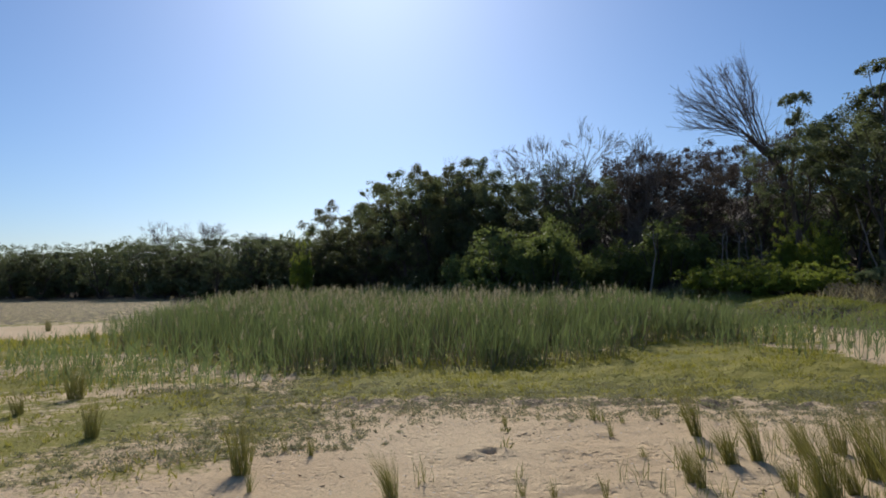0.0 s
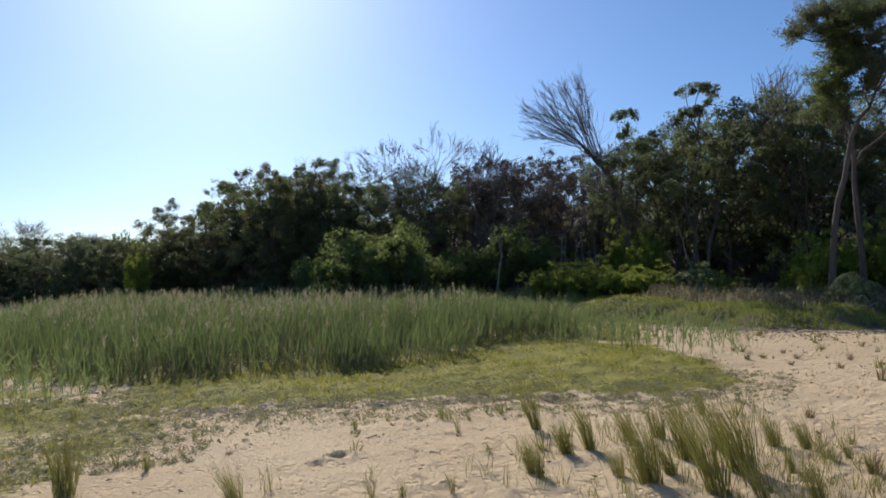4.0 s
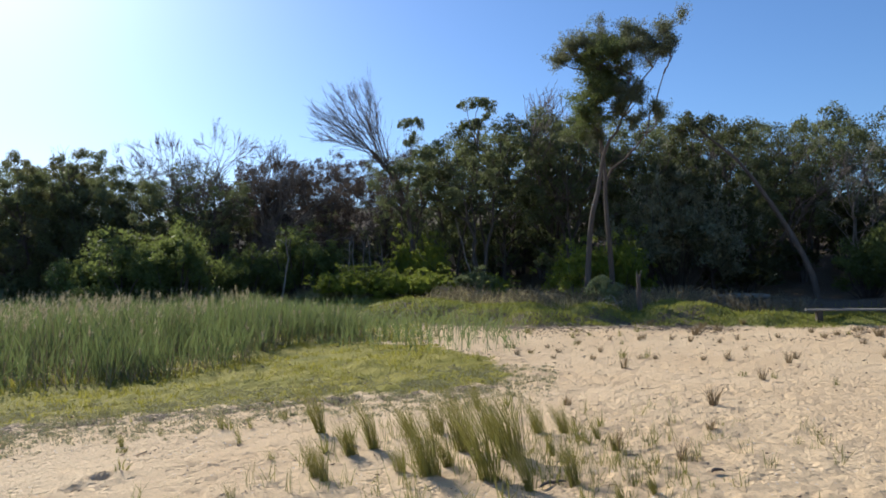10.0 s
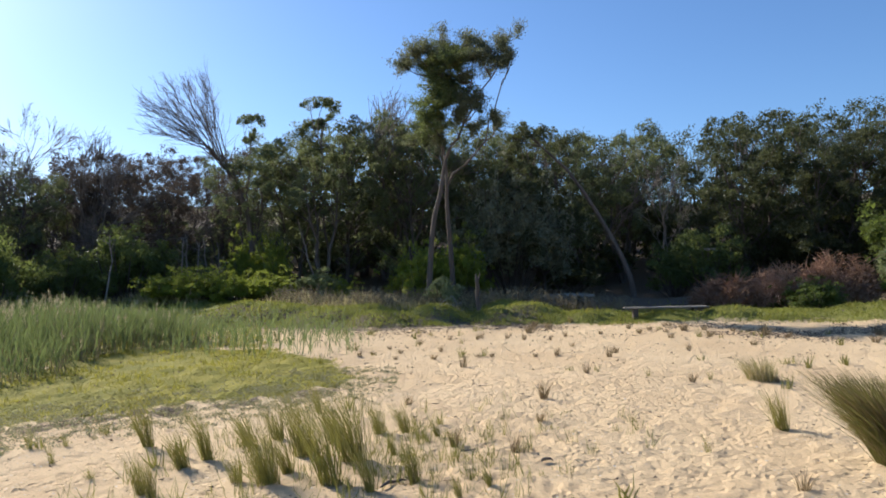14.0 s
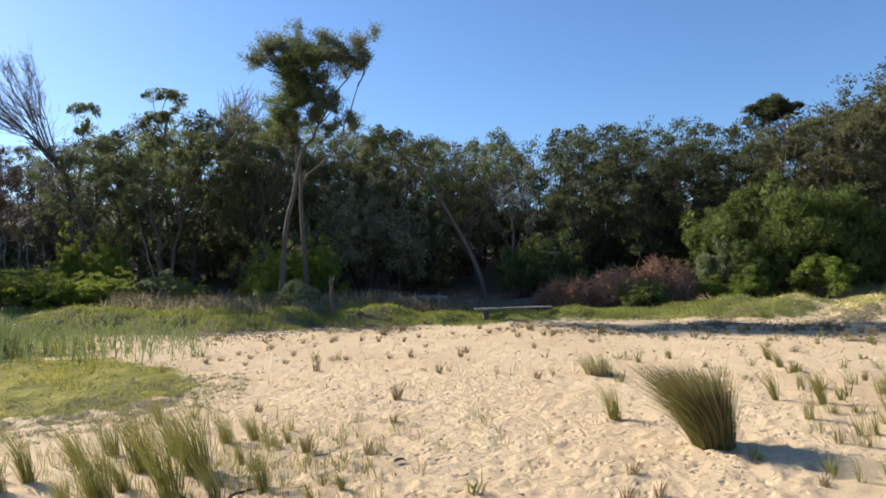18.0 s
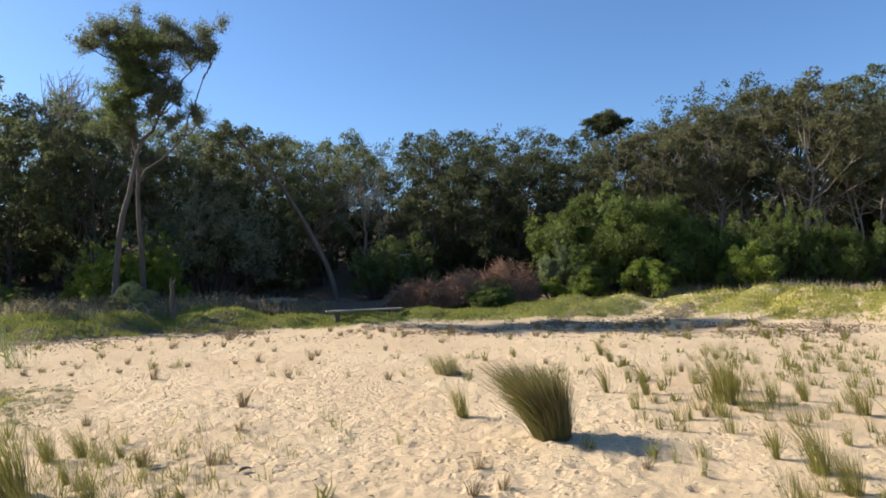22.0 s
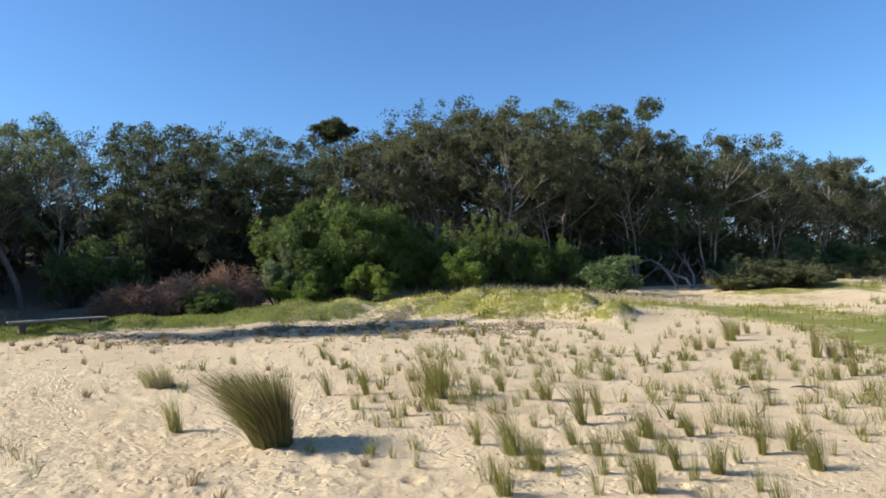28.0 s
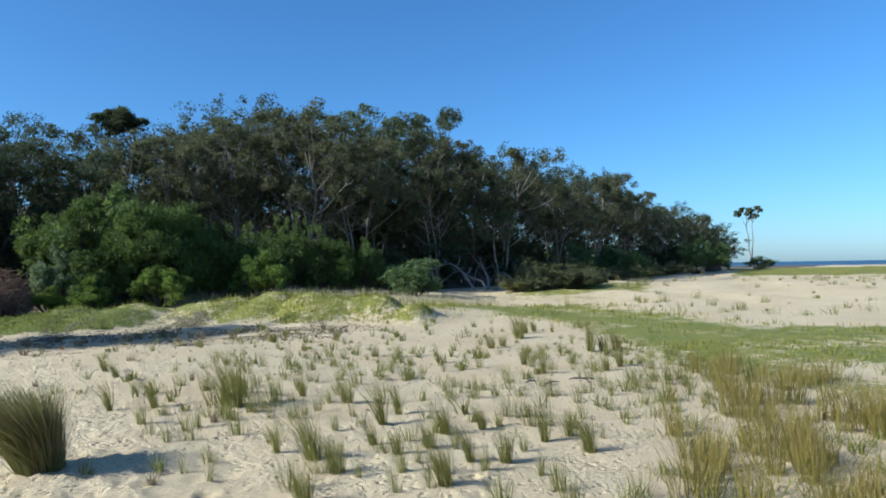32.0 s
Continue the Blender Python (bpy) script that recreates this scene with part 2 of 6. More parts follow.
M_MATPLANT = leaf_mat("mat_plant_leaves", (0.20, 0.19, 0.105), (0.42, 0.39, 0.25), (0.36, 0.34, 0.16), 0.42)
M_LUSH = leaf_mat("bank_turf_blades", (0.16, 0.17, 0.034), (0.27, 0.275, 0.06), (0.34, 0.36, 0.07), 0.4)
M_FRESH = leaf_mat("fresh_shrub_leaves", (0.085, 0.125, 0.022), (0.195, 0.245, 0.045), (0.30, 0.37, 0.05), 0.4)
M_LOWSCRUB = leaf_mat("low_scrub_leaves", (0.085, 0.088, 0.034), (0.22, 0.21, 0.085), (0.24, 0.24, 0.08), 0.38)
M_STRAW = leaf_mat("straw_blades", (0.30, 0.25, 0.13), (0.56, 0.48, 0.28), (0.52, 0.45, 0.24), 0.5)
M_BARK = solid_mat("dark_bark", (0.055, 0.045, 0.037), (0.16, 0.13, 0.105), 9, stretch=(1, 1, 0.2))
M_PALE = solid_mat("pale_bark", (0.13, 0.105, 0.085), (0.36, 0.305, 0.25), 8, stretch=(1, 1, 0.2))
M_DEAD = solid_mat("weathered_dead_wood", (0.19, 0.165, 0.14), (0.44, 0.40, 0.35), 10, stretch=(1, 1, 0.25))
M_PLANK = solid_mat("weathered_plank", (0.15, 0.13, 0.105), (0.31, 0.28, 0.235), 14, bump=0.25, dist=0.006, stretch=(0.08, 1, 1))


# ---- mesh building ----
class Heap:
    """Collects triangles and quads, then becomes one mesh."""

    def __init__(self):
        self.v, self.f, self.t, self.n = [], [], [], 0

    def add(self, verts, quads):
        self.v.append(np.asarray(verts, float))
        self.f.append(np.asarray(quads, int) + self.n)
        self.n += len(verts)

    def tube(self, pts, radii, sides=6):
        pts = np.asarray(pts, float)
        k = len(pts)
        tan = np.gradient(pts, axis=0)
        tan /= np.linalg.norm(tan, axis=1)[:, None] + 1e-9
        ref = np.array([0.31, 0.95, 0.05])
        u = np.cross(tan, ref)
        u /= np.linalg.norm(u, axis=1)[:, None] + 1e-9
        w = np.cross(tan, u)
        a = np.linspace(0, 2 * np.pi, sides, endpoint=False)
        ring = np.cos(a)[None, :, None] * u[:, None] + np.sin(a)[None, :, None] * w[:, None]
        v = (pts[:, None] + ring * np.asarray(radii)[:, None, None]).reshape(-1, 3)
        i = np.arange(k - 1)[:, None] * sides
        j = np.arange(sides)[None]
        j2 = (j + 1) % sides
        q = np.stack([i + j, i + j2, i + sides + j2, i + sides + j], -1).reshape(-1, 4)
        self.add(v, q)

    def leaves(self, at, along, long, wide, rng):
        """One pointed leaf at each place, lying along the given ways."""
        n = len(at)
        along = along / (np.linalg.norm(along, axis=1)[:, None] + 1e-9)
        side = np.cross(along, rng.normal(size=(n, 3)))
        side /= np.linalg.norm(side, axis=1)[:, None] + 1e-9
        L = (np.asarray(long) * np.ones(n))[:, None]
        W = (np.asarray(wide) * np.ones(n))[:, None]
        v = np.stack([at - along * L / 2 - side * W / 2, at - along * L / 4 + side * W / 2, at + along * L / 2], 1).reshape(-1, 3)
        self.v.append(v)
        self.t.append(np.arange(3 * n).reshape(n, 3) + self.n)
        self.n += 3 * n

    def blades(self, at, tip, wide, bend, rng):
        """Curved narrow blades from the root to the tip: two quads each."""
        n = len(at)
        side = np.cross(tip - at, rng.normal(size=(n, 3)))
        side /= np.linalg.norm(side, axis=1)[:, None] + 1e-9
        side = side * (np.asarray(wide) * np.ones(n))[:, None] / 2
        mid = at * 0.5 + tip * 0.5 + bend
        v = np.stack([at - side, at + side, mid + side * 0.8, mid - side * 0.8, tip + side * 0.12, tip - side * 0.12], 1).reshape(-1, 3)
        b = np.arange(n)[:, None] * 6
        self.add(v, np.concatenate([b + [0, 1, 2, 3], b + [3, 2, 4, 5]]))

    def mesh(self, name, material, smooth=False):
        me = bpy.data.meshes.new(name)
        v = np.concatenate(self.v)
        f = np.concatenate(self.f) if self.f else np.zeros((0, 4), int)
        t = np.concatenate(self.t) if self.t else np.zeros((0, 3), int)
        me.vertices.add(len(v))
        me.vertices.foreach_set("co", v.astype(np.float32).ravel())
        me.loops.add(f.size + t.size)
        me.loops.foreach_set("vertex_index", np.concatenate([f.ravel(), t.ravel()]).astype(np.int32))
        me.polygons.add(len(f) + len(t))
        me.polygons.foreach_set("loop_start", np.concatenate([np.arange(len(f)) * 4, f.size + np.arange(len(t)) * 3]).astype(np.int32))
        if smooth:
            me.polygons.foreach_set("use_smooth", np.ones(len(f) + len(t), bool))
        me.update()
        me.validate()
        me.materials.append(material)
        return me


def part(name, heap, material, parent=None, label="", smooth=False):
    ob = new(name, heap.mesh(name, material, smooth) if isinstance(heap, Heap) else heap)
    if parent is not None:
        ob.parent = parent
    if label:
        tagged(ob, label)
    return ob


def bm_part(name, bm, material, parent=None, label=""):
    me = bpy.data.meshes.new(name)
    bm.to_mesh(me)
    bm.free()
    me.materials.append(material)
    return part(name, me, material, parent, label)


def polar(az, d, up=None):
    x, y = -d * math.sin(radians(az)), d * math.cos(radians(az))
    return x, y, (float(height(x, y)) if up is None else up)


def place(x, y, turn=0.0, s=1.0, sz=None, sink=0.03):
    return Matrix.Translation((x, y, float(height(x, y)) - sink)) @ Matrix.Rotation(turn, 4, "Z") @ Matrix.Diagonal((s, s, sz or s, 1))


# ---- the lie of the land ----
# distance from the camera's stand to the wood's edge, by bearing (degrees, left positive)
EDGE_AZ = np.array([-180, -89.25, -81.6, -75.86, -70.11, -63.41, -56.72, -51, -44.19, -34.41, -24.53, -14.65, -4.82, 4.97, 11.85, 24.57, 34.37, 44.32, 54.16, 63.73, 70.43, 78.08, 89.57, 180])
EDGE_D = np.array([417.34, 177.22, 125.02, 88.48, 67.6, 50.9, 42.54, 35.24, 32.1, 30.02, 29.49, 28.97, 27.93, 27.93, 27.41, 28.97, 32.1, 34.19, 37.32, 44.63, 54.03, 66.56, 83.26, 125.02])

# distance of the grassy bank's foot, and its height
FOOT_AZ = np.array([-60.54, -51.95, -47.09, -40.3, -33.41, -27.47, -19.64, -5.83, 3, 10.86, 16.75, 24.57, 28.42, 34.37, 41.37])
FOOT_D = np.array([21.66, 18.53, 19.58, 20.1, 20.62, 20.72, 20.41, 19.37, 19.47, 18.85, 18.85, 21.14, 22.71, 26.88, 30.02])
BANK_H = np.array([0.1, 0.30, 0.45, 0.48, 0.38, 0.20, 0.12, 0.09, 0.14, 0.16, 0.20, 0.40, 0.5, 0.4, 0.2])


def smooth(a, b, v):
    u = np.clip((v - a) / (b - a), 0, 1)
    return u * u * (3 - 2 * u)


def bearing(x, y):
    return np.degrees(np.arctan2(-x, y))


def ripple(x, y):
    return (np.sin(0.9 * x + 1.3 * np.sin(0.55 * y)) * np.sin(0.8 * y + 1.1 * np.sin(0.6 * x + 1)) +
            0.5 * np.sin(2.1 * x + 0.7 * y) * np.sin(1.9 * y - 0.8 * x + 2))


def hummocks():
    """Rounded turf mounds along the bank: place, radius and height."""
    g = np.random.default_rng(17)
    a = np.concatenate([g.uniform(-26, 24, 30), g.uniform(-52, -27, 24)])
    d = np.interp(a, FOOT_AZ, FOOT_D) + g.uniform(0.5, 2.4, len(a))
    hr, hh = g.uniform(0.55, 1.15, len(a)), g.uniform(0.20, 0.42, len(a)) * np.where((a < -2) & (a > -20), np.where((a < -3) & (a > -14), 0.12, 0.35), np.where(a < -26, 0.85, 1.0))
    # the large ones: bearing, distance, radius, height
    for b, far, wide, high in ((28.0, 22.7, 1.5, 0.46), (24.3, 21.9, 1.4, 0.45), (20.0, 20.5, 1.3, 0.32), (3.0, 20.4, 0.9, 0.46), (-1.6, 20.0, 0.6, 0.26), (-8.8, 20.1, 0.85, 0.22), (-13.0, 20.6, 0.8, 0.26), (14.0, 19.8, 0.8, 0.25)):
        a, d, hr, hh = np.append(a, b), np.append(d, far), np.append(hr, wide), np.append(hh, high)
    return -d * np.sin(np.radians(a)), d * np.cos(np.radians(a)), hr, hh


HUMMOCKS = np.array(hummocks()).T


def mounds(x, y):
    """How high the turf mounds stand over the bank."""
    m = np.zeros(np.broadcast(x, y).shape)
    for hx, hy, hr, hh in HUMMOCKS:
        near = (np.abs(x - hx) < hr * 1.6) & (np.abs(y - hy) < hr)
        if near.any():
            m = np.maximum(m, np.where(near, hh * smooth(1.0, 0.2, np.hypot((x - hx) / 1.6, y - hy) / hr), 0.0))
    return m


def height(x, y):
    """The lie of the land: flat sand, a low grassy bank before the wood, rising ground inside it, falling to the sea."""
    x, y = np.asarray(x, float), np.asarray(y, float)
    d, a = np.hypot(x, y), bearing(x, y)
    edge = np.interp(a, EDGE_AZ, EDGE_D)
    foot = np.interp(a, FOOT_AZ, FOOT_D)
    bank = np.interp(a, FOOT_AZ, BANK_H)
    h = bank * (1 + 0.38 * ripple(0.9 * x, 0.9 * y) * smooth(-50, -20, a) + 0.12 * ripple(2.2 * x, 2.2 * y)) * smooth(-0.2, 1.7, d - foot) * smooth(-64, -52, a) * (1 - smooth(36, 46, a))
    inside = np.clip(d - edge - 4, 0, 26)
    h = h + 0.24 * inside * smooth(-75, -50, a) * np.interp(a, [-60, 20, 40, 70, 90], [1, 1, 1.2, 0.6, 0.2])
    # the bank goes on rising gently to the wood
    h = h + 0.34 * smooth(1.2, 5.0, d - foot) * smooth(-2, 6, a) * (1 - smooth(30, 38, a)) + 0.25 * smooth(2.5, 6.5, d - foot) * smooth(-30, -24, a) * (1 - smooth(-2, 6, a))
    h = h + mounds(x, y)
    # swell of the sand, lower where the reeds stand
    h = h + 0.05 * ripple(0.35 * x, 0.35 * y) * smooth(3, 10, d)
    h = h - 0.10 * smooth(38, 46, a) * (1 - smooth(25, 40, d)) * smooth(9, 14, d)
    # dunes to the right and the fall to the sea
    right = smooth(52, 64, -a) * smooth(-135, -110, a)
    h = h + right * (0.45 * smooth(24, 42, d) + 0.35 * smooth(60, 110, d) * np.abs(np.sin(0.021 * x + 0.03 * y)))
    h = h + right * 0.10 * ripple(0.8 * x, 0.8 * y) * smooth(20, 30, d) * (1 - smooth(90, 140, d))
    h = h - right * 3.2 * smooth(150, 300, d)
    return h


def inside(x, y, points):
    """Soft cover of a patch given by the corners of its outline: 1 within, 0 outside."""
    c = np.zeros(np.shape(x), bool)
    px, py = np.array(points, float).T
    for i in range(len(px)):
        x1, y1, x2, y2 = px[i - 1], py[i - 1], px[i], py[i]
        c ^= ((y1 > y) != (y2 > y)) & (x < (x2 - x1) * (y - y1) / (y2 - y1 + 1e-9) + x1)
    dist = np.full(np.shape(x), 1e9)
    for i in range(len(px)):
        ax, ay, bx, by = px[i - 1], py[i - 1], px[i], py[i]
        u = np.clip(((x - ax) * (bx - ax) + (y - ay) * (by - ay)) / ((bx - ax) ** 2 + (by - ay) ** 2), 0, 1)
        dist = np.minimum(dist, np.hypot(x - ax - u * (bx - ax), y - ay - u * (by - ay)))
    return np.where(c, dist, -dist)


MAT = [(-2.81, 9.89), (-3.3, 8.24), (-5.19, 7.16), (-6.21, 5.95), (-7.22, 4.78), (-8.24, 3.26), (-12.16, 5.41), (-11.56, 7.97), (-10.34, 9.97), (-9.52, 11.18), (-10.12, 14.32), (-6.07, 13.79), (-4.03, 11.88)]
REEDS = [(-11.13, 4.58), (-8.79, 8.9), (-8.39, 10.23), (-9.3, 13.47), (-6.56, 14.02), (-6.28, 15.25), (-10.65, 17.12), (-13.73, 20.29), (-20.44, 26.11), (-29.76, 23.22), (-36.95, 17.45), (-33.91, 10.33), (-20.53, 3.01), (-15.29, 3.78)]
RIGHT_GREEN = [(10.9, 4.13), (13.89, 5.97), (16.56, 8.49), (17.79, 11.75), (15.24, 13.24), (17.82, 16.3), (22.42, 13.97), (25.84, 11.43), (22.59, 7.09), (19.02, 3.85), (20.37, 1.34), (19.6, -8.25), (9.18, -6.12), (7.61, -0.61), (9.59, 2.2)]
LEFT_GREEN = [(-18.56, -0.22), (-17.38, 3.67), (-13.2, 4.87), (-10.41, 4.25), (-7.63, 4.6), (-6.59, 3.37), (-5.55, 1.95), (-4.94, 0.77), (-5.51, -3.01), (-13.32, -3.07)]


def covers(x, y):
    """How far the green mat and the dark litter lie over the sand; the litter takes in some tree shadow."""
    d, a = np.hypot(x, y), bearing(x, y)
    edge = np.interp(a, EDGE_AZ, EDGE_D)
    front = (1 - smooth(0.5, 2.0, inside(x, y, MAT))) * smooth(10.2, 9.2, d)
    g = (0.63 - 0.13 * front + 0.05 * front * ripple(3.1 * x, 3.1 * y)) * smooth(-0.5, 0.7, inside(x, y, MAT)) + 0.1 * smooth(-1.2, 0.2, inside(x, y, MAT))
    g = np.maximum(g, (0.54 + 0.10 * ripple(1.5 * x, 1.1 * y)) * smooth(-0.6, 0.8, inside(x, y, LEFT_GREEN)))
    g = np.maximum(g, (0.60 + 0.07 * ripple(0.75 * x, 0.75 * y) + 0.05 * ripple(2.1 * x, 2.1 * y) - 0.25 * np.exp(-((x - 11.4) ** 2 + (y - 0.7) ** 2) / 1.6) - 0.10 * smooth(10, 8.5, d)) * smooth(-1.8, 1.8, inside(x, y, RIGHT_GREEN)))
    g = np.maximum(g, 0.56 * smooth(-1.2, 0.6, inside(x, y, REEDS)))
    foot = d - np.interp(a, FOOT_AZ, FOOT_D)
    on = smooth(-58, -50, a) * (1 - smooth(34, 40, a))
    thin = np.interp(a, [-50, -40, -30, -20, 0, 8, 20, 30], [0.17, 0.16, 0.19, 0.10, 0.0, 0.06, 0.06, 0.04])
    g = np.maximum(g, (0.66 - thin) * on * smooth(-0.9, 0.5, foot) * (1 - smooth(4.5, 7.5, foot)))
    g = np.maximum(g, (0.56 + 0.12 * smooth(-32, -24, a)) * smooth(0.0, 0.05, mounds(x, y)))
    g = np.maximum(g, 0.55 * smooth(72, 80, a) * smooth(30, 34, d) * (1 - smooth(40, 44, d)))
    g = np.maximum(g, 0.55 * smooth(56, 62, -a) * smooth(-9, -4, d - edge) * (1 - smooth(78, 82, -a)))
    g = np.maximum(g, 0.62 * smooth(75, 78, -a) * smooth(56, 64, d) * (1 - smooth(118, 130, d)))
    g = np.maximum(g, 0.56 * smooth(59, 61, -a) * (1 - smooth(70, 73, -a)) * smooth(31.5, 33, d) * (1 - smooth(40, 43, d)))
    l = 0.75 * smooth(-1.5, 2.5, d - edge) * smooth(-88, -80, a)
    band = smooth(14.9, 15.8, d + 0.03 * (a + 28) ** 2 * 0.06) * (1 - smooth(18.6, 19.8, d)) * smooth(-46, -40, a) * (1 - smooth(-20, -12, a))
    l = np.maximum(l, (0.47 + 0.09 * ripple(1.7 * x, 1.7 * y)) * smooth(-40, -34, a) * (1 - smooth(-22, -14, a)) * smooth(18.0, 18.8, d) * (1 - smooth(21.5, 23.5, d)))
    l = np.maximum(l, (0.42 + 0.10 * ripple(2.2 * x, 2.2 * y)) * band)
    l = np.maximum(l, 0.50 * smooth(-1.2, 0.1, inside(x, y, MAT)) * (1 - smooth(0.2, 1.4, inside(x, y, MAT))) * (1 - smooth(9.5, 10.5, d)))
    l = np.maximum(l, 0.72 * smooth(1.2, 2.6, foot) * smooth(-24, -16, a) * (1 - smooth(2, 6, a)))
    l = np.maximum(l, 0.50 * smooth(62, 70, a) * smooth(29, 33, d))
    g = np.maximum(g, 0.56 * smooth(64, 69, a) * smooth(16.5, 18, d) * (1 - smooth(24, 26, d)))
    g = np.maximum(g, 0.54 * smooth(62, 68, a) * smooth(29, 32, d))
    g = np.maximum(g, 0.45 * smooth(54, 60, -a) * smooth(24, 30, d) * (1 - smooth(66, 76, -a)))
    g = np.maximum(g, 0.46 * smooth(22, 26, a) * (1 - smooth(34, 38, a)) * smooth(12.5, 14.5, d))
    # before the bank: leaf litter, with the tree shadow there painted in too
    l = np.maximum(l, 0.54 * on * smooth(-3.4, -0.6, foot) * (1 - smooth(0.6, 1.6, foot)) * smooth(-8, 4, a))
    lush = on * smooth(-0.7, 0.3, foot) * (1 - smooth(5, 8, foot)) * (0.12 + 0.88 * smooth(-38, -24, a))
    lush = np.maximum(lush, smooth(0.0, 0.05, mounds(x, y)) * (0.15 + 0.85 * smooth(-30, -20, a)))
    lush = np.maximum(lush, smooth(-0.5, 1.6, inside(x, y, RIGHT_GREEN)) * (0.35 + 0.4 * smooth(-0.7, 0.6, ripple(0.6 * x + 2, 0.6 * y))))
    return g, l, lush


def build_ground():
    rng = np.random.default_rng(3)
    az = np.radians(np.concatenate([np.linspace(-98, 98, 580), np.linspace(102, 258, 40)]))
    r = np.concatenate([[0.0005], np.geomspace(0.5, 3, 14)[:-1], np.geomspace(3, 14, 170)[:-1], np.geomspace(14, 40, 70)[:-1], np.geomspace(40, 4000, 70)])
    A, Rr = np.meshgrid(az, r)
    x, y = -Rr * np.sin(A), Rr * np.cos(A)
    z = height(x, y)
    # trodden sand: dimples with a raised rim, thickest in the open middle
    near = np.exp(-((Rr - 8) / 9) ** 2) * (Rr > 2.5)
    for _ in range(26000):
        a, d = rng.uniform(-60, 50), math.sqrt(rng.uniform(12, 400))
        if rng.random() > (1.0 if -32 < a < 14 else 0.3):
            continue
        cx, cy = -d * math.sin(radians(a)), d * math.cos(radians(a))
        ia = np.searchsorted(az[:580], radians(a))
        ir = np.searchsorted(r, d)
        wa = max(3, int(0.45 / d / 0.0059))
        sa, sr = slice(max(0, ia - wa), min(580, ia + wa)), slice(max(0, ir - 12), ir + 12)
        q = np.hypot((x[sr, sa] - cx) * rng.uniform(0.7, 1.0), (y[sr, sa] - cy) * rng.uniform(0.7, 1.0)) / rng.uniform(0.035, 0.085)
        z[sr, sa] += rng.uniform(0.006, 0.016) * (-np.exp(-q * q) + 0.45 * np.exp(-((q - 1.5) / 0.5) ** 2))
    # a few deep old footprints
    for cx, cy, w, dep in ((2.93, 4.17, 0.07, 0.05), (-4.79, 4.03, 0.09, 0.06), (-4.73, 3.74, 0.08, 0.05), (-4.85, 3.5, 0.06, 0.04), (-0.55, 5.2, 0.07, 0.03)):
        q = np.hypot(x - cx, y - cy) / w
        z += dep * (-np.exp(-q * q) + 0.4 * np.exp(-((q - 1.6) / 0.5) ** 2))
    # the low mound under the big tussock, and the small scarp of the sand sheet before the dark hollow
    z += 0.03 * np.exp(-((x - 2.6) ** 2 + (y - 5.7) ** 2) / 0.5)
    deg = np.degrees(A)
    lip = smooth(-46, -40, deg) * (1 - smooth(-27, -20, deg))
    z -= 0.045 * lip * smooth(15.0, 15.8, Rr) * (1 - smooth(17.5, 20, Rr))
    z += 0.03 * (ripple(7 * x, 7 * y) + 0.5 * ripple(13 * x, 13 * y)) * smooth(-1.2, 0.4, inside(x, y, MAT)) * (Rr < 13)
    z += 0.012 * ripple(4 * x, 4 * y) * near
    na, nr = len(az), len(r)
    i = np.arange(nr - 1)[:, None] * na
    j = np.arange(na)[None]
    quads = np.stack([i + j, i + (j + 1) % na, i + na + (j + 1) % na, i + na + j], -1).reshape(-1, 4)[:, ::-1]
    h = Heap()
    h.add(np.stack([x, y, z], -1).reshape(-1, 3), quads)
    me = h.mesh("ground", M_GROUND, True)
    g, l, lush = covers(x.ravel(), y.ravel())
    for name, val in (("green_cover", g), ("litter_shade_cover", l), ("lush_cover", lush)):
        at = me.attributes.new(name, "FLOAT", "POINT")
        at.data.foreach_set("value", val.astype(np.float32))
    tagged(new("ground", me), "pale trodden beach sand with green mats and dark leaf litter", "ground", kind="structure")


build_ground()


def build_sea():
    m, nt, out = mat_base("sea_water")
    p = nd(nt, "ShaderNodeBsdfPrincipled", Roughness=0.35)
    p.inputs["Base Color"].default_value = (0.02, 0.045, 0.07, 1)
    p.inputs["IOR"].default_value = 1.33
    nt.links.new(bump_n(nt, noise_n(nt, 0.15, 4), 1.0, 1.2), p.inputs["Normal"])
    nt.links.new(p.outputs[0], out.inputs[0])
    h = Heap()
    n = 24
    gx, gy = np.meshgrid(np.linspace(230, 4600, n), np.linspace(-3000, 900, n))
    gz = -1.7 + 0.05 * np.sin(gx * 0.07) * np.sin(gy * 0.05)
    i, j = np.meshgrid(np.arange(n - 1), np.arange(n - 1), indexing="ij")
    b = i * n + j
    h.add(np.stack([gx, gy, gz], -1).reshape(-1, 3), np.stack([b, b + 1, b + n + 1, b + n], -1).reshape(-1, 4))
    tagged(new("water", h.mesh("water", m, True)), "dark blue sea strip along the horizon", "water", kind="structure")


build_sea()


# ---- trees and shrubs ----
def curve(a, b, sag, n=6, rng=None, wig=0.0):
    """Points from a to b, bowed by sag."""
    a, b = np.asarray(a, float), np.asarray(b, float)
    t = np.linspace(0, 1, n)[:, None]
    p = a + (b - a) * t + np.asarray(sag, float) * (4 * t * (1 - t))
    if rng is not None and wig:
        w = rng.normal(size=(n, 3)) * wig
        w[0] = w[-1] = 0
        p += w
    return p


def along(p, f):
    k = f * (len(p) - 1)
    i = min(int(k), len(p) - 2)
    return p[i] + (p[i + 1] - p[i]) * (k - i)


